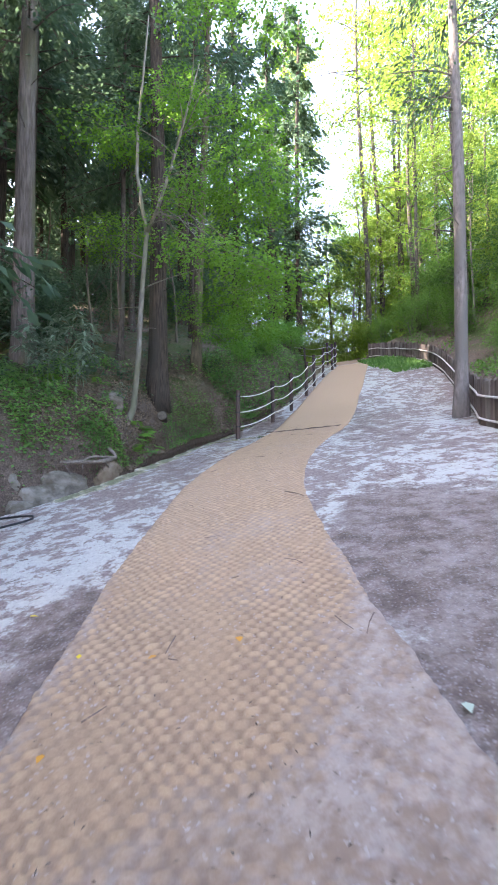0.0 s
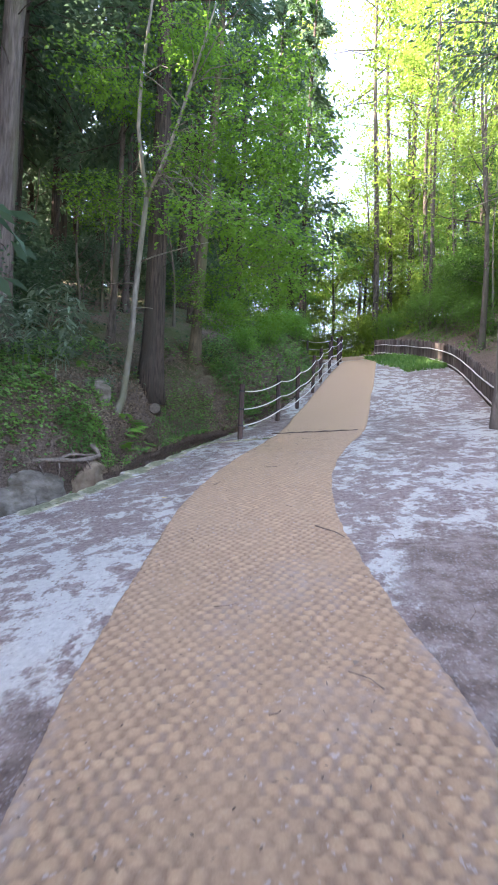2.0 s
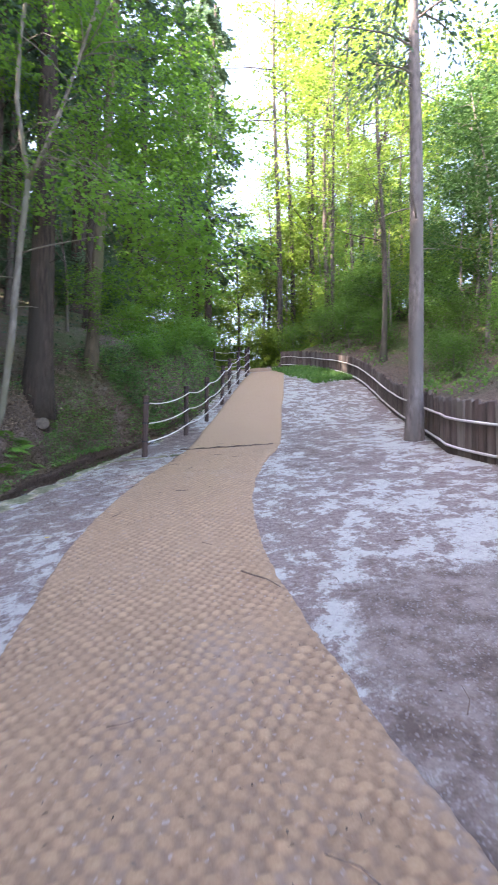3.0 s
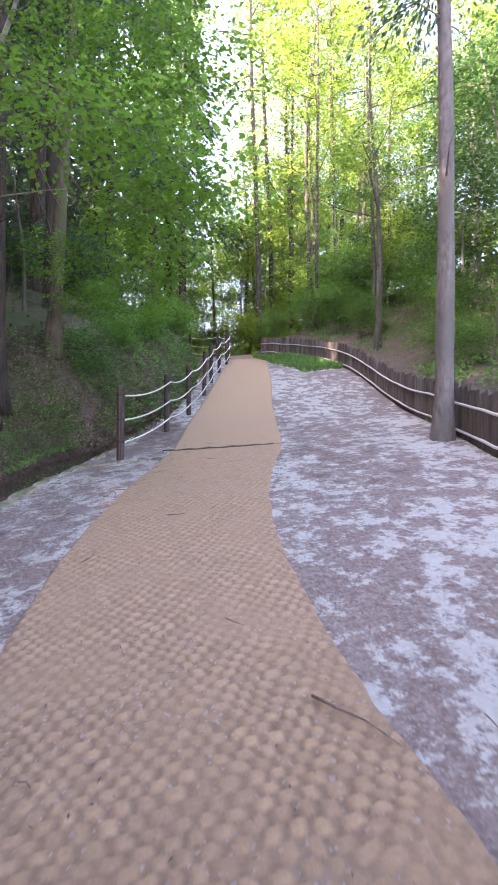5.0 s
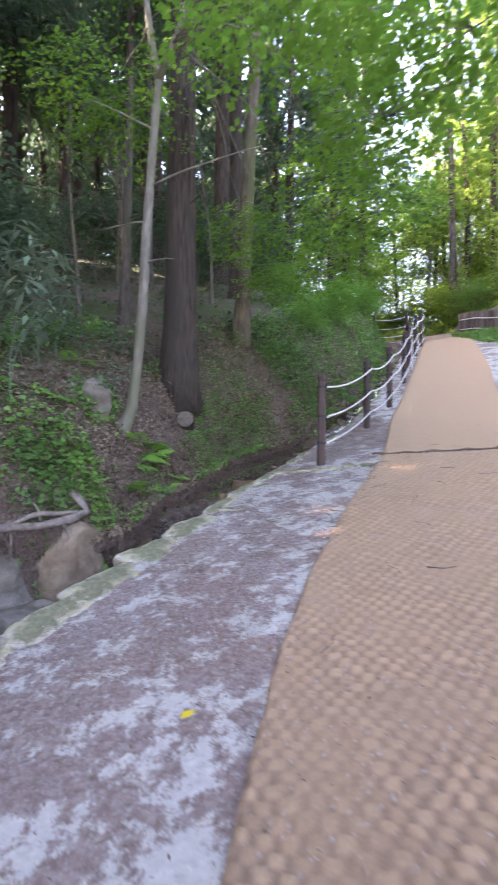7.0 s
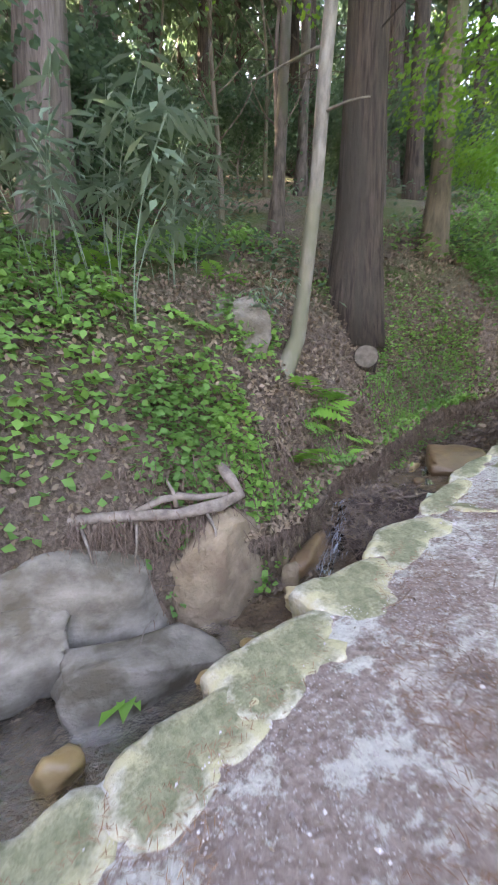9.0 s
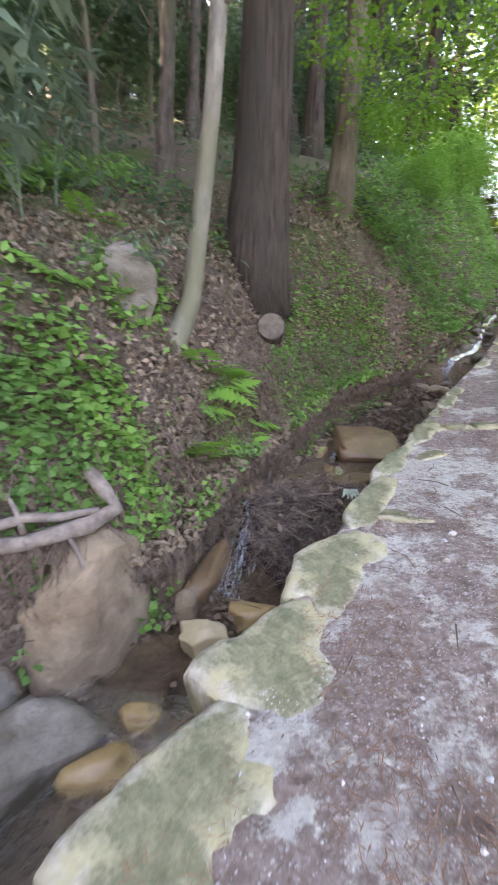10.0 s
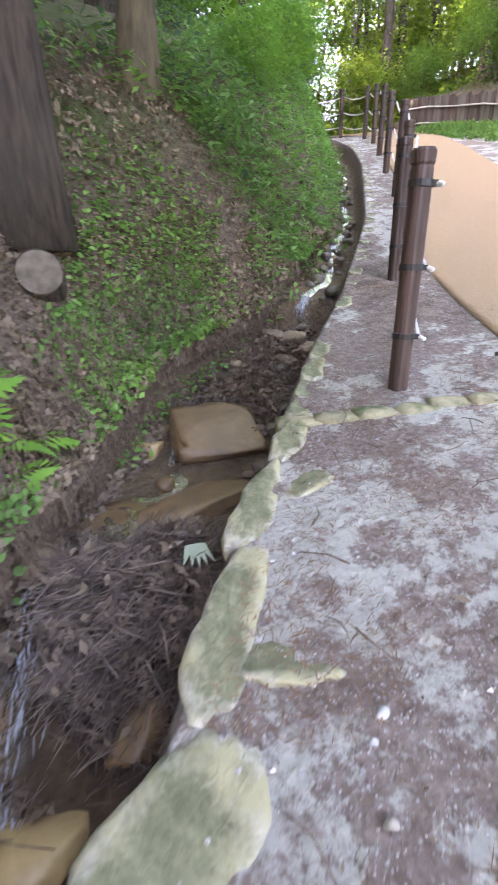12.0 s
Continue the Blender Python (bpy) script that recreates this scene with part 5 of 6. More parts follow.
for k in range(40):
    y = 15.6 + 6.5 * (k / 40) ** 1.2
    u = rng.uniform(.2, .58)
    x = float(edge_x(y)) - u / .87
    sz = rng.uniform(.05, .1)
    stone(x, y, ground_at(x, y) + sz * .45, sz * 1.2, sz, sz * .8, rng.uniform(0, 180), M_STONE_WET, 390 + k % 9, "dark wet stone breaking the water of the channel", "channel stones", sub=2, boxy=.5)


# ---- lip of root-bound turf that overhangs the stream bed ----
def turf_lip():
    ys = np.arange(10.7, 18.0, .035)
    section = ((.3, .0), (.17, .02), (.08, .02), (.0, .01), (-.07, -.02), (-.1, -.07), (-.07, -.12), (.02, -.15), (.12, -.15))
    verts, faces = [], []
    n = len(section)
    for i, y in enumerate(ys):
        e, bw, dep = float(edge_x(y)), float(bed_width(y)), float(bed_depth(y))
        out = .5 + .9 * noise.noise((0, y * 1.9, 2.0)) + .5 * noise.noise((0, y * 5.3, 7.0))
        level = float(path_z(e, y)) - .36 * dep + .09 * noise.noise((0, y * 1.3, 5.0))
        for k, (v, h) in enumerate(section):
            vv = v if v > .1 else v * max(out, .1)
            x = e - (bw + vv) / .87
            z = ground_at(x, y) + .02 if k == 0 else level + h * (1 + .6 * noise.noise((y * 3, k, 1.0)))
            rough_ = .035 * noise.noise((x * 9, y * 9, z * 9)) + .022 * noise.noise((x * 22, y * 22, z * 22))
            verts.append((x + rough_, y + rough_ * .6, z + rough_ * 1.2))
        if i:
            a = (i - 1) * n
            faces += [(a + k, a + k + 1, a + n + k + 1, a + n + k) for k in range(n - 1)]
    tagged(new("turf_lip", mesh_from("turf_lip", verts, faces, M_TURF, True)), "crumbling lip of root-bound earth overhanging the stream", "earth", "", "stuff")


turf_lip()


def lip_cover():
    """Leaf litter, creeper and fine roots on the lip of the bank."""
    r = np.random.default_rng(44)
    spots, hairs = [], []
    for k in range(9000):
        y = r.uniform(10.8, 17.6)
        e, bw, dep = float(edge_x(y)), float(bed_width(y)), float(bed_depth(y))
        v = r.uniform(-.1, .3)
        z = float(path_z(e, y)) - .36 * dep + .09 * noise.noise((0, y * 1.3, 5.0)) + .03
        x = e - (bw + v) / .87
        spots.append((x, y, max(z, ground_at(x, y)) + r.uniform(0, .06)))
        if k % 4 == 0:
            c = np.array([e - (bw - .05 * r.random()) / .87, y, z - .02])
            d = np.array([r.normal(.1, .15), r.normal(-.05, .2), -1]) * r.uniform(.08, .26)
            hairs.append(tube_rings([c, c + d * .5 + r.normal(0, .02, 3), c + d], [.004, .0035, .002], 3))
    c = np.array(spots)
    up = np.tile([.5, -.2, 1.0], (len(c), 1))
    brown = np.array([noise.noise((a * 1.4, b * 1.4, 3.0)) + (.2 if b < 13.2 else -.02) for a, b, _ in spots]) > r.normal(0, .15, len(c))
    me = quads_mesh("lip_litter", leaves(c[brown], r.normal(0, 1, (brown.sum(), 3)), up[brown], .065, .034, .8), M_LITTER)
    tagged(new("leaf_litter", me), "brown leaves caught on the lip of the bank", "leaves", "", "stuff")
    me = quads_mesh("lip_creeper", leaves(c[~brown] + np.array([.02, 0, .02]), r.normal(0, 1, ((~brown).sum(), 3)), up[~brown], .055, .036, .5), M_LEAF_COVER)
    tagged(new("ground_cover", me), "small-leaved creeper spilling over the lip of the bank", "plants", "", "stuff")
    v, f = joined(*hairs)
    tagged(new("root_hairs", mesh_from("lip_roots", v, f, M_TWIG, True)), "fine dry roots hanging under the lip of the bank", "roots", "", "stuff")


lip_cover()


# ---- water ----
def bed_point(y, u, lift):
    x = float(edge_x(y)) - u / .87
    return (x, y, float(path_z(edge_x(y), y)) - float(bed_depth(y)) + lift)


def ribbon_water(pts, widths, seed, across=9, step=.022):
    """A sheet of running water along a line, with standing ripples."""
    p = np.array(pts, float)
    d = np.concatenate([[0], np.cumsum(np.linalg.norm(np.diff(p, axis=0), axis=1))])
    s = np.arange(0, d[-1], step)
    c = np.stack([np.interp(s, d, p[:, i]) for i in range(3)], 1)
    for _ in range(3):
        c[1:-1] = (c[:-2] + c[1:-1] * 2 + c[2:]) / 4
    w = np.interp(s, d, widths)
    tan = unit(np.gradient(c, axis=0))
    side = unit(np.stack([-tan[:, 1], tan[:, 0], np.zeros(len(tan))], 1))
    verts, faces = [], []
    for i in range(len(s)):
        wob = .035 * noise.noise((s[i] * 5, seed, 0))
        for k in range(across):
            f = k / (across - 1) * 2 - 1
            q = c[i] + side[i] * (f * w[i] * (1 + .3 * noise.noise((s[i] * 6, seed + (k > across / 2), 4))) + wob)
            q[2] += .022 * noise.noise((q[0] * 13, q[1] * 13, s[i] * 4)) + .011 * noise.noise((q[0] * 34, q[1] * 34, 2)) - .02 * f * f
            verts.append(q)
        if i:
            a = (i - 1) * across
            faces += [(a + k, a + k + 1, a + across + k + 1, a + across + k) for k in range(across - 1)]
    return verts, faces


def water():
    ys = np.arange(7.5, 10.75, .06)
    verts, faces = [], []
    n = 9
    for i, y in enumerate(ys):
        e, bw = float(edge_x(y)), float(bed_width(y))
        zb = float(path_z(e, y)) - float(bed_depth(y))
        for k in range(n):
            x = e - (.1 + bw * k / (n - 1)) / .87
            verts.append((x, y, zb + .065 + .006 * noise.noise((x * 9, y * 9, 0))))
        if i:
            a = (i - 1) * n
            faces += [(a + k, a + k + 1, a + n + k + 1, a + n + k) for k in range(n - 1)]
    pool = (verts, faces)
    run = ribbon_water([(-1.66, 13.62, 1.64), (-1.76, 13.5, 1.56), (-1.82, 13.36, 1.5)], [.03, .05, .06], 2)
    film = ribbon_water([(-1.75, 13.42, 1.5), (-1.95, 13.0, 1.46), (-2.2, 12.55, 1.46), (-2.42, 12.2, 1.43), (-2.47, 12.1, 1.38), (-2.5, 11.98, 1.2), (-2.51, 11.8, 1.12), (-2.52, 11.5, 1.0), (-2.48, 11.28, .92), (-2.36, 11.1, .86), (-2.5, 10.85, .75), (-2.7, 10.6, .66), (-2.85, 10.3, .6)],
                        [.12, .2, .16, .08, .07, .075, .08, .075, .08, .11, .12, .15, .2], 5)
    upper = ribbon_water([bed_point(y, .36 + .06 * math.sin(y * 2.3), .05 + .03 * math.sin(y * 4.1)) for y in np.arange(24, 15.7, -.3)] + [bed_point(15.55, .45, .06), bed_point(15.48, .46, .05), (bed_point(15.42, .47, 0)[0], 15.4, bed_point(15.5, .47, -.08)[2]), bed_point(15.33, .47, .03), bed_point(15.2, .48, .02)],
                         [.05] * 28 + [.06, .06, .05, .06, .1], 8)
    for name, (v, f), label in (("pool", pool, "shallow clear pool over brown silt"), ("run", joined(run, film), "thin run of clear water over brown stones"), ("channel", upper, "lively water coming down the walled channel")):
        ob = tagged(new("water", mesh_from("stream_" + name, v, f, M_WATER, True)), label, "water", "", "structure")
        ob.visible_shadow = False


water()


def cascade(name, pts, width, seed, label, count=30, length=.3):
    """A narrow tumbling ribbon of white water, several strands."""
    r = np.random.default_rng(seed)
    pieces = []
    p = np.array(pts)
    for k in range(int(count * 1.6)):
        off = r.normal(0, width * .5)
        q = []
        d = p[-1] - p[0]
        side = unit(np.array([-d[1], d[0], 0]))
        i0 = r.uniform(0, 1 - length)
        i1 = i0 + length * r.uniform(.4, 1)
        for s in np.linspace(i0, i1, 8):
            c = np.array([np.interp(s, np.linspace(0, 1, len(p)), p[:, j]) for j in range(3)])
            q.append(c + side * (off + .012 * math.sin(s * 20 + k)) + np.array([0, 0, r.uniform(-.005, .008)]))
        w = r.uniform(.0015, .005)
        rib = []
        for i, p_ in enumerate(q):
            k_ = math.sin(math.pi * (i + .3) / 7.6) * r.uniform(.6, 1.2)
            rib += [p_ - side * w * k_, p_ + side * w * k_ + np.array([0, 0, .004])]
        pieces.append((rib, [(2 * i, 2 * i + 1, 2 * i + 3, 2 * i + 2) for i in range(7)]))
    v, f = joined(*pieces)
    return tagged(new("cascade", mesh_from(name, v, f, M_FOAM, True)), label, "water", "", "stuff")


lip, foot = bed_point(15.47, .46, .06), bed_point(15.34, .47, .04)
cascade("cascade", [lip, (lip[0] - .01, 15.42, lip[2] - .05), (foot[0], 15.38, (lip[2] + foot[2]) / 2), foot], .07, 1, "little waterfall dropping into a dark hollow", 26, .6)
cascade("cascade", [bed_point(y, .36 + .06 * math.sin(y * 2.3), .075 + .03 * math.sin(y * 4.1)) for y in np.arange(15.6, 17.9, .2)], .12, 2, "white water tumbling down the stone channel", 16, .05)
cascade("cascade", [bed_point(y, .36 + .06 * math.sin(y * 2.3), .075 + .03 * math.sin(y * 4.1)) for y in np.arange(17.8, 21.0, .2)], .12, 3, "white water tumbling down the stone channel", 14, .04)
cascade("cascade", [(-1.66, 13.62, 1.66), (-1.76, 13.5, 1.58), (-1.82, 13.36, 1.52)], .04, 4, "thread of water between two stones", 16, .6)
cascade("cascade", [(-2.42, 12.2, 1.45), (-2.47, 12.1, 1.4), (-2.5, 11.98, 1.22), (-2.51, 11.8, 1.14), (-2.52, 11.5, 1.02), (-2.48, 11.28, .94)], .1, 5, "thread of white water beside a heap of debris", 130, .09)
cascade("cascade", [(-2.36, 11.1, .88), (-2.5, 10.85, .77), (-2.7, 10.6, .68)], .1, 6, "thread of white water in the stream", 26, .2)


# ---- debris heap ----
def heap_z(x, y):
    """Top of the matted heap that leans against the edging."""
    base = np.interp(y, [11.35, 11.6, 11.9, 12.25, 12.6], [.9, 1.02, 1.24, 1.44, 1.36])
    return base + .06 * math.exp(-((x + 1.95) / .3) ** 2)


def debris():
    pieces = []
    r = np.random.default_rng(3)
    # matted core
    nx, ny = 30, 44
    verts, faces = [], []
    for j in range(ny):
        y = 11.4 + 1.2 * j / (ny - 1)
        x1 = float(edge_x(y)) + .02
        x0 = max(-2.44 + .12 * noise.noise((y * 3, 0, 0)) + .5 * max(0, 11.75 - y), -2.44)
        for i in range(nx):
            f = i / (nx - 1)
            x = x0 + (x1 - x0) * f
            rim = min(f * 5, 1, (y - 11.4) * 5, (12.6 - y) * 6)
            verts.append((x, y, heap_z(x, y) - .16 * (1 - max(rim, 0)) + .05 * noise.noise((x * 8, y * 8, 1)) + .025 * noise.noise((x * 24, y * 24, 1))))
    for j in range(ny - 1):
        for i in range(nx - 1):
            a = j * nx + i
            faces.append((a, a + 1, a + nx + 1, a + nx))
    tagged(new("silt_heap", mesh_from("silt_heap", verts, faces, M_HUMUS, True)), "dark matted silt under the washed-up twigs", "debris", "", "stuff")
    cs = []
    while len(cs) < 1500:
        y = r.normal(12.0, .28)
        x = r.uniform(-2.45, -1.45)
        if not 11.42 < y < 12.55 or x > float(edge_x(y)) - .1 or x < -2.42 + .9 * max(0, 11.8 - y):
            continue
        cs.append((x, y, heap_z(x, y) + r.uniform(.0, .07)))
    cs = np.array(cs)
    for c in np.concatenate([cs[:1250], cs[:1250] + r.normal(0, .02, (1250, 3))]):
        d = unit(r.normal(0, 1, 3) * np.array([1, 1, .35]) + np.array([-.1, -.7, -.35]))
        ln = r.uniform(.04, .17)
        pieces.append(tube_rings([c - d * ln, c + r.normal(0, .012, 3), c + d * ln], [.0026, .0034, .002], 3))
    for _ in range(14):
        c = cs[r.integers(0, len(cs))] + np.array([0, 0, .03])
        d = unit(r.normal(0, 1, 3) * np.array([1, 1, .2]) + np.array([.2, -.6, -.2])) * r.uniform(.14, .26)
        pieces.append(tube_rings([c - d, c + r.normal(0, .02, 3), c + d], [.006, .007, .004], 5))
    v, f = joined(*pieces)
    tagged(new("twig_heap", mesh_from("twig_heap", v, f, M_TWIG_WET, True)), "heap of brown twigs and needles washed up in the stream", "debris", "", "stuff")
    lv = cs[1250:]
    me = quads_mesh("washed_leaves", leaves(lv + np.array([0, 0, .03]), r.normal(0, 1, (len(lv), 3)), np.tile([0, -.3, 1.0], (len(lv), 1)), .085, .034, .7), M_LITTER)
    tagged(new("washed_leaves", me), "sodden brown leaves on the debris heap", "leaves", "", "stuff")
    more, wet = [], []
    for k in range(5200):
        y = r.uniform(9.9, 15.3) if k % 3 else r.uniform(13.6, 15.2)
        u = r.uniform(.14, float(bed_width(y)) + .1)
        x = float(edge_x(y)) - u / .87
        if noise.noise((x * 2.5, y * 2.5, 1.0)) < .1 and u < float(bed_width(y)) - .12 and y < 13.8:
            continue
        if 12.55 < y < 13.4 and u < .9:
            continue
        cc = np.array([x, y, ground_at(x, y) + r.uniform(.03, .1)])
        if k % 2:
            d = unit(r.normal(0, 1, 3) * np.array([1, 1, .2]) + np.array([-.3, -.7, 0])) * r.uniform(.03, .13)
            more.append(tube_rings([cc - d, cc + r.normal(0, .008, 3), cc + d], [.0025, .003, .0018], 3))
        else:
            wet.append(cc)
    v, f = joined(*more)
    tagged(new("stream_twigs", mesh_from("stream_twigs", v, f, M_TWIG_WET, True)), "dark wet twigs caught between the stream stones", "debris", "", "stuff")
    wet = np.array(wet)
    me = quads_mesh("stream_leaves", leaves(wet, r.normal(0, 1, (len(wet), 3)), np.tile([0, -.2, 1.0], (len(wet), 1)), .07, .036, .5), M_WET_LEAF)
    tagged(new("stream_leaves", me), "sodden brown leaves between the stream stones", "leaves", "", "stuff")
    # a few pale green leaves on a broken sprig
    base = np.array([-1.72, 12.22, 1.56])
    q = np.array([[base + d * .01, base + d * .06 + np.cross(d, [0, 0, 1]) * .024 + np.array([0, 0, .012]), base + d * .15 - np.array([0, 0, .05]), base + d * .06 - np.cross(d, [0, 0, 1]) * .024 + np.array([0, 0, .012])]
                  for d in [unit(np.array([math.cos(a), math.sin(a), .05])) for a in (-2.0, -1.7, -1.45, -1.2, -.9)]])
    ob = tagged(new("leafy_sprig"), "broken sprig of pale green leaves lying on the debris", "sprig")
    part("leaves", quads_mesh("sprig_leaves", q, M_PALE_LEAF), ob)


def pool_sprig():
    """A green shoot that droops over the grey slab into the pool."""
    ob = tagged(new("leafy_sprig"), "fresh green shoot drooping over the grey slab into the pool", "sprig")
    stem = [(-3.42, 10.34, .98), (-3.44, 10.22, .93), (-3.43, 10.1, .8), (-3.42, 10.0, .68)]
    v, f = tube_rings(stem, [.006, .005, .005, .004], 5)
    part("stem", mesh_from("sprig_stem", v, f, M_ROOT, True), ob, "pale thin stem")
    tip = np.array(stem[-1])
    q = []
    for a, l in ((-2.3, .22), (-1.7, .26), (-1.1, .22), (-.5, .17), (-2.9, .16)):
        d = unit(np.array([math.cos(a), math.sin(a), -.35]))
        sd = unit(np.cross(d, [0, 0, 1])) * l * .28
        q.append([tip, tip + d * l * .45 + sd + np.array([0, 0, .02]), tip + d * l - np.array([0, 0, .02]), tip + d * l * .45 - sd + np.array([0, 0, .02])])
    part("leaves", quads_mesh("sprig_leaves", np.array(q), M_FERN), ob)


pool_sprig()
M_HUMUS = solid("matted_humus", (0.03, 0.022, 0.017), (0.10, 0.072, 0.055), 30, 0.7, 1.0, 0.03, (0.06, 0.045, 0.035), 4)
M_TWIG_WET = solid("wet_twig", (0.065, 0.048, 0.04), (0.25, 0.19, 0.155), 9, 0.6, 0.3, 0.004)
debris()


# ---- roots, log, cable ----
def line_thing(name, pts, radii, material, label, category, sides=8, lump=.06, seed=1):
    v, f = tube_rings(pts, radii, sides, 0, lump, seed)
    return tagged(new(name, mesh_from(name, v, f, material, True)), label, category)


line_thing("root", [(-4.35, 10.12, 1.52), (-4.03, 10.34, 1.55), (-3.76, 10.53, 1.56), (-3.49, 10.73, 1.56), (-3.25, 10.94, 1.6), (-3.13, 11.06, 1.67), (-3.2, 11.05, 1.78), (-3.3, 11.08, 1.86), (-3.42, 11.16, 1.9)], [.03, .038, .045, .05, .056, .052, .045, .04, .03], M_ROOT, "thick bare root running along the cut bank", "root", lump=.14)
line_thing("root", [(-3.76, 10.53, 1.57), (-3.6, 10.68, 1.66), (-3.5, 10.76, 1.68), (-3.38, 10.86, 1.66), (-3.2, 10.98, 1.68)], [.022, .028, .03, .028, .02], M_ROOT, "bare root looping along the cut bank", "root", 6, .12)
line_thing("root", [(-3.5, 10.74, 1.6), (-3.53, 10.73, 1.72), (-3.6, 10.76, 1.8)], [.02, .015, .008], M_ROOT, "bare root stub on the cut bank", "root", 6)
line_thing("root", [(-3.3, 10.84, 1.55), (-3.22, 10.8, 1.46), (-3.17, 10.76, 1.34)], [.016, .012, .005], M_ROOT, "thin root hanging over a boulder", "root", 5)
line_thing("root", [(-3.7, 10.52, 1.5), (-3.66, 10.46, 1.38), (-3.67, 10.44, 1.24)], [.014, .01, .004], M_ROOT, "thin root hanging over a boulder", "root", 5)
line_thing("root", [(-4.0, 10.3, 1.5), (-3.9, 10.26, 1.36), (-3.84, 10.25, 1.22)], [.014, .01, .004], M_ROOT, "thin root hanging over a boulder", "root", 5)


def root_hairs():
    r = np.random.default_rng(8)
    pieces = []
    for _ in range(900):
        y = r.uniform(10.4, 14.6)
        v = r.uniform(.0, .28)
        x = float(edge_x(y)) - (float(bed_width(y)) + v) / .87
        z = ground_at(x, y) + .03
        d = np.array([r.normal(.25, .2), r.normal(-.1, .2), -1]) * r.uniform(.06, .22)
        c = np.array([x + .05, y, z + .1])
        pieces.append(tube_rings([c, c + d * .5 + r.normal(0, .015, 3), c + d], [.0045, .004, .002], 3))
    for _ in range(420):
        s = r.random()
        c = np.array([-4.15 + 1.0 * s, 10.24 + .8 * s, 1.56 + .03 * r.normal()])
        d = np.array([r.normal(.3, .35), r.normal(-.35, .3), -1]) * r.uniform(.06, .26)
        pieces.append(tube_rings([c, c + d * .5 + r.normal(0, .03, 3), c + d], [.005, .004, .002], 3))
    v, f = joined(*pieces)
    tagged(new("root_hairs", mesh_from("root_hairs", v, f, M_TWIG, True)), "fine dry roots hanging from the cut bank", "roots", "", "stuff")


root_hairs()


def log_end():
    x, y, z = -2.5, 13.3, 2.84
    ob = tagged(new("log"), "sawn log end sticking out of the bank, weathered grey", "log")
    ob.matrix_basis = pose(x, y, z, 72, 0, 10)
    v, f = tube_rings([(0, 0, -.7), (0, 0, -.3), (0, 0, -.01), (0, 0, 0)], [.145, .145, .143, .136], 20, 0, .02, 4)
    part("bark", mesh_from("log_bark", v, f, M_BARK_RED, True), ob, "dark bark")
    bm = bmesh.new()
    bmesh.ops.create_circle(bm, cap_ends=True, segments=24, radius=.13, matrix=Matrix.Translation((0, 0, .004)))
    part("cut_face", bm_mesh("cut_face", bm, M_CUT), ob, "grey sawn face")


log_end()
hose = [(-4.2, 6.5), (-3.7, 6.65), (-3.42, 6.78), (-3.2, 6.9), (-3.12, 7.02), (-3.2, 7.2), (-3.45, 7.3), (-3.9, 7.35)]
line_thing("hose", [(x, y, float(path_z(x, y)) + .025) for x, y in hose], [.016] * len(hose), M_CABLE, "black rubber hose lying on the gravel edge", "hose", 8, 0)


# ---- small things on the path ----
def surface(x, y):
    l, r_ = float(smooth_interp(y, LY, LX, .12)), float(smooth_interp(y, RY, RX, .12))
    return float(path_z(x, y)) + (.045 if l < x < r_ else .016)


def fallen_leaf(x, y, size, material, label, turn):
    q = np.array([[(-.5, 0, 0), (-.15, .3, .08), (.55, 0, .02), (-.15, -.3, .06)]]) * size
    ob = tagged(new("fallen_leaf", quads_mesh("fallen_leaf", q, material)), label, "leaf", "fallen leaves")
    ob.matrix_basis = pose(x, y, surface(x, y) + .004, 0, 0, turn)


for x, y, sz, mt, lb in ((-1.58, 3.83, .07, M_YELLOW_LEAF, "yellow"), (-.52, 3.01, .065, M_ORANGE_LEAF, "orange"), (-.86, 2.37, .065, M_ORANGE_LEAF, "orange"), (-.03, 3.06, .085, M_ORANGE_LEAF, "orange-pink"),
                         (.95, 2.34, .09, M_PALE_LEAF, "pale"), (-.98, 3.13, .06, M_YELLOW_LEAF, "yellow"), (-1.31, 8.08, .09, M_YELLOW_LEAF, "yellow"), (.4, 5.2, .05, M_LITTER, "brown"), (-.5, 6.3, .05, M_LITTER, "brown"),
                         (.2, 7.4, .05, M_LITTER, "brown"), (.35, 4.2, .06, M_LITTER, "brown"), (-.9, 11.3, .07, M_LITTER, "brown")):
    fallen_leaf(x, y, sz, mt, lb + " fallen leaf lying on the path", rng.uniform(0, 360))


def twig(pts, r0, label="thin brown twig lying on the path"):
    p = [(x, y, surface(x, y) + r0 + .004) for x, y in pts]
    v, f = tube_rings(p, list(np.linspace(r0, r0 * .5, len(p))), 5, 0, .1, 5)
    tagged(new("twig", mesh_from("twig", v, f, M_TWIG, True)), label, "twig", "twigs on the path")


def specks():
    """Bits of bark, needle and leaf trodden over mat and gravel."""
    r = np.random.default_rng(21)
    y = 1.0 + 13 * r.random(5200) ** 1.2
    x = edge_x(y) + .2 + (np.minimum(wall_x(y), 4.2) - edge_x(y) - .3) * r.random(5200)
    on = (x > smooth_interp(y, LY, LX, .12)) & (x < smooth_interp(y, RY, RX, .12))
    c = np.stack([x, y, path_z(x, y) + np.where(on, .036, .014)], 1)
    al = r.normal(0, 1, (len(c), 3)) * np.array([1, 1, .12])
    me = quads_mesh("specks", leaves(c, al, np.tile([0, 0, 1.0], (len(c), 1)), .026, .009, .15), M_LITTER)
    tagged(new("leaf_bits", me), "brown bits of leaf and bark trodden into the path", "debris", "", "stuff")


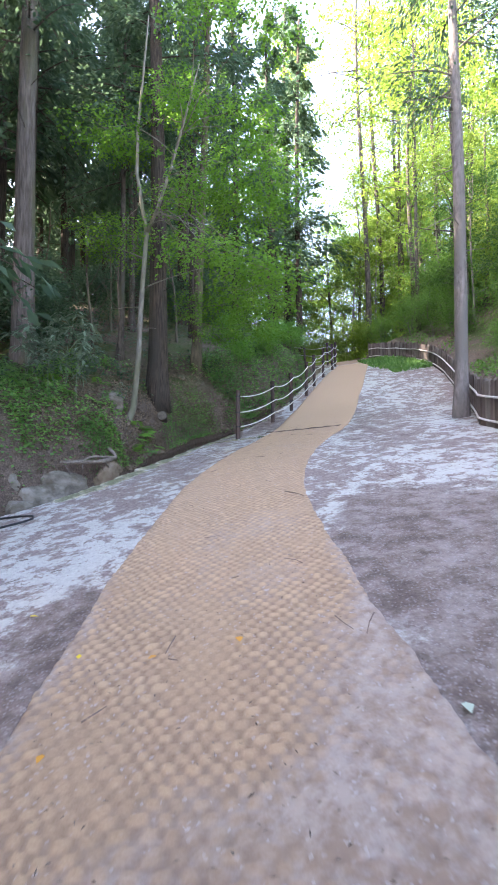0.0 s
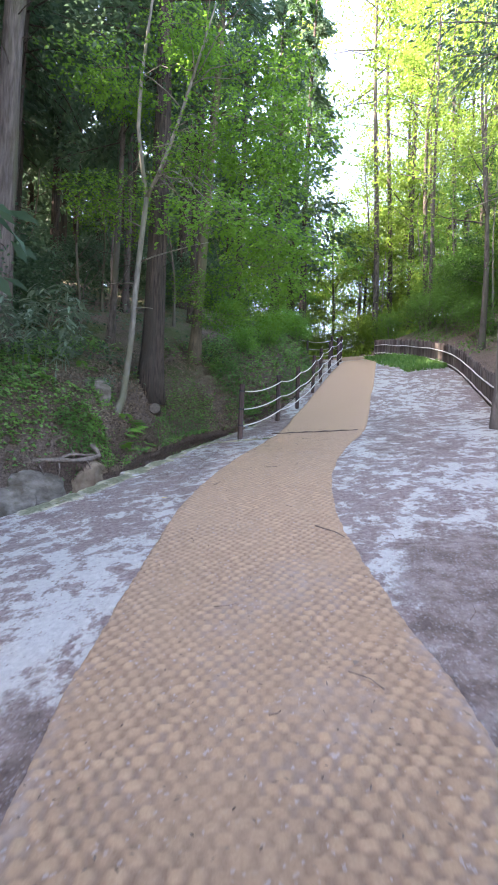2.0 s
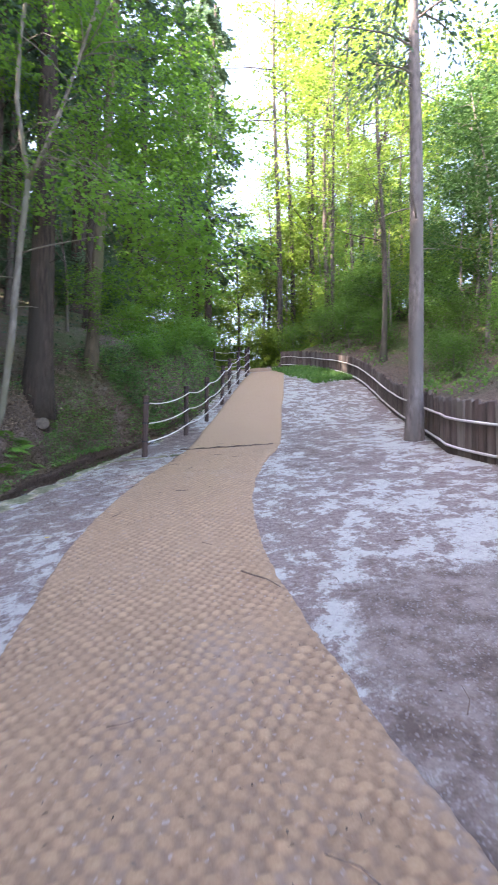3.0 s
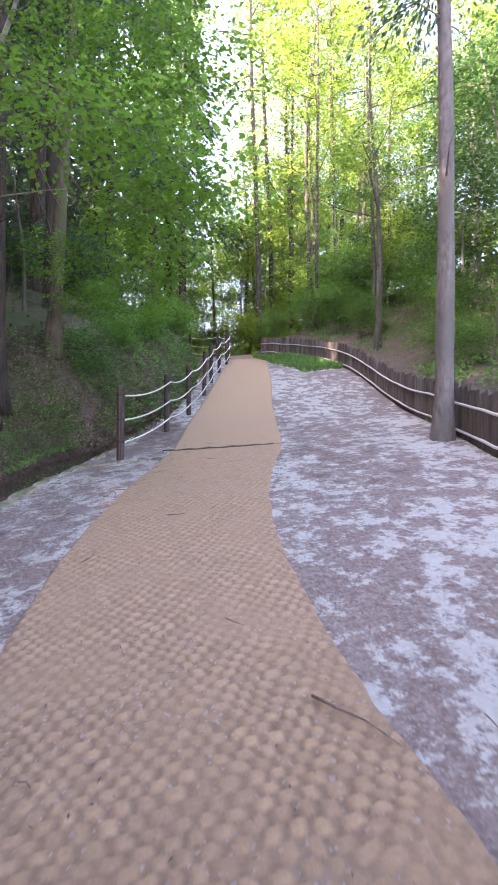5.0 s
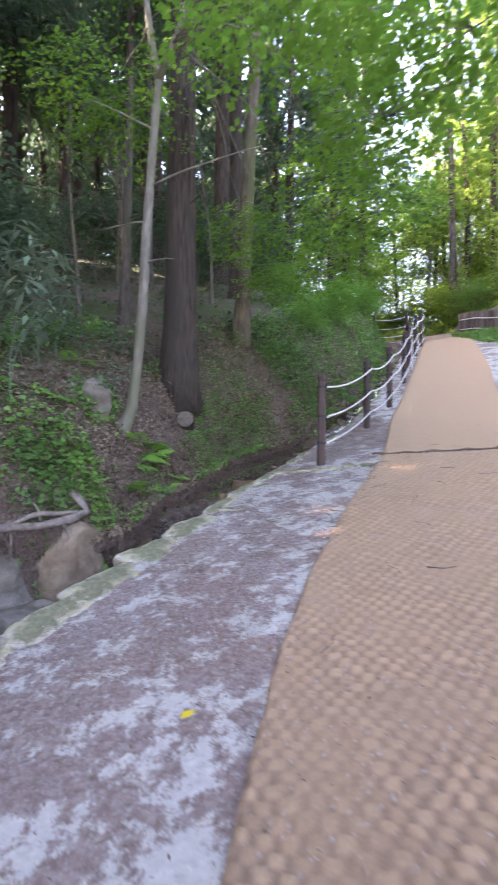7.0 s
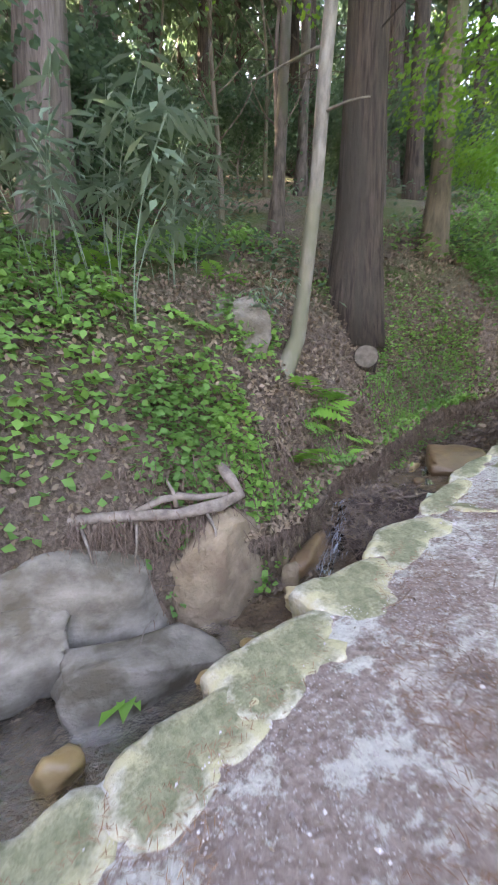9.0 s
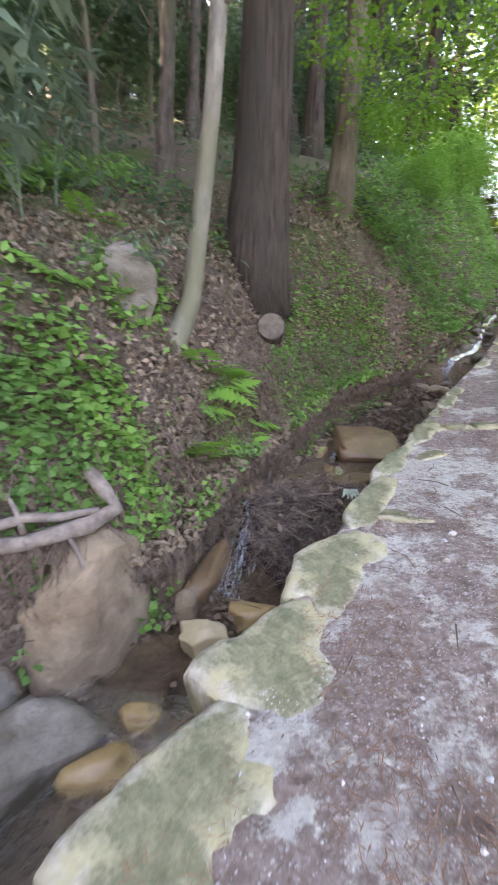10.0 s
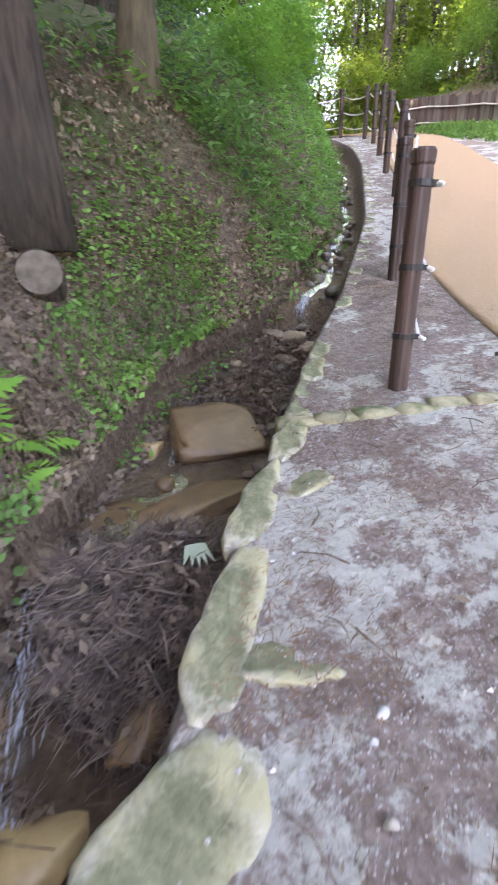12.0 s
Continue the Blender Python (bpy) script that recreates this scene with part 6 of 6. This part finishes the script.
specks()
twig([(.45, 6.28), (.52, 6.17), (.6, 6.06), (.66, 5.9)], .008)
twig([(-.75, 2.55), (-.66, 2.64)], .005)
twig([(.1, 9.2), (.2, 9.15), (.28, 9.16)], .006)
for k in range(110):
    y = rng.uniform(2, 13) if k < 50 else rng.uniform(9.5, 12.7)
    x = rng.uniform(float(edge_x(y)) + .3, 2.6 if k < 50 else float(edge_x(y)) + 1.9)
    a, ln = rng.uniform(0, 6.28), rng.uniform(.05, .22)
    twig([(x, y), (x + .5 * ln * math.cos(a) + .01, y + .5 * ln * math.sin(a)), (x + ln * math.cos(a + .15), y + ln * math.sin(a + .15))], rng.uniform(.0025, .005))


def gravel_and_needles():
    """Loose pale grit and pine needles along the stream side."""
    r = np.random.default_rng(12)
    n = 15000
    y = 8.6 + 4.6 * r.random(n)
    lo = edge_x(y)
    hi = np.minimum(smooth_interp(y, LY, LX, .12), lo + 2.2)
    x = lo + .1 + (hi - lo - .12) * r.random(n) ** 1.15
    z = path_z(x, y)
    s = r.uniform(.002, .0048, n) * (1 + 1.6 * (r.random(n) > .985))
    octa = np.array([(1, 0, 0), (-1, 0, 0), (0, 1, 0), (0, -1, 0), (0, 0, .8), (0, 0, -.8)])
    tri = [(0, 2, 4), (2, 1, 4), (1, 3, 4), (3, 0, 4), (2, 0, 5), (1, 2, 5), (3, 1, 5), (0, 3, 5)]
    v = (octa[None] * (1 + r.normal(0, .25, (n, 6, 3)))) * s[:, None, None] + np.stack([x, y, z + s * .5], 1)[:, None]
    f = (np.array(tri)[None] + 6 * np.arange(n)[:, None, None]).reshape(-1, 3)
    me = mesh_from("gravel", v.reshape(-1, 3), f.tolist(), M_GRIT)
    tagged(new("gravel", me), "loose white grit scattered along the stream side of the path", "gravel", "", "stuff")
    m = 14000
    y = 8.4 + 5.2 * r.random(m)
    lo = edge_x(y)
    hi = np.minimum(smooth_interp(y, LY, LX, .12), lo + 2.4)
    x = lo + .06 + (hi - lo - .1) * r.random(m)
    keep = np.array([noise.noise((a * 1.7, b * 1.7, 6)) > -.12 for a, b in zip(x, y)])
    x, y = x[keep], y[keep]
    c = np.stack([x, y, path_z(x, y) + .012], 1)
    al = r.normal(0, 1, (len(c), 3)) * np.array([1, 1, .06])
    me = quads_mesh("pine_needles", leaves(c, al, np.tile([0, 0, 1.0], (len(c), 1)), .055, .0035, .05), M_NEEDLE)
    tagged(new("pine_needles", me), "brown pine needles strewn over the gravel", "needles", "", "stuff")


M_NEEDLE = leafy("pine_needle", (0.16, 0.085, 0.05), (0.30, 0.18, 0.11), (0.22, 0.12, 0.075), 0.05, 0.8)
M_GRIT = leafy("pale_grit", (0.32, 0.29, 0.28), (0.52, 0.49, 0.48), (0.42, 0.39, 0.37), 0.0, 0.8)
gravel_and_needles()
for x, y, s in ((-1.29, 11.04, .032), (-1.37, 10.81, .03), (-1.36, 11.68, .022), (-1.45, 11.67, .018), (-1.34, 10.98, .024), (-.9, 10.4, .02), (-1.5, 9.8, .02)):
    s *= .62
    stone(x, y, float(path_z(x, y)) + s * .4, s * 1.2, s, s * .8, 30, M_CONCRETE, int(400 + x * -10), "blue-white pebble lying on the gravel", "loose pebbles", name="stone", sub=2)
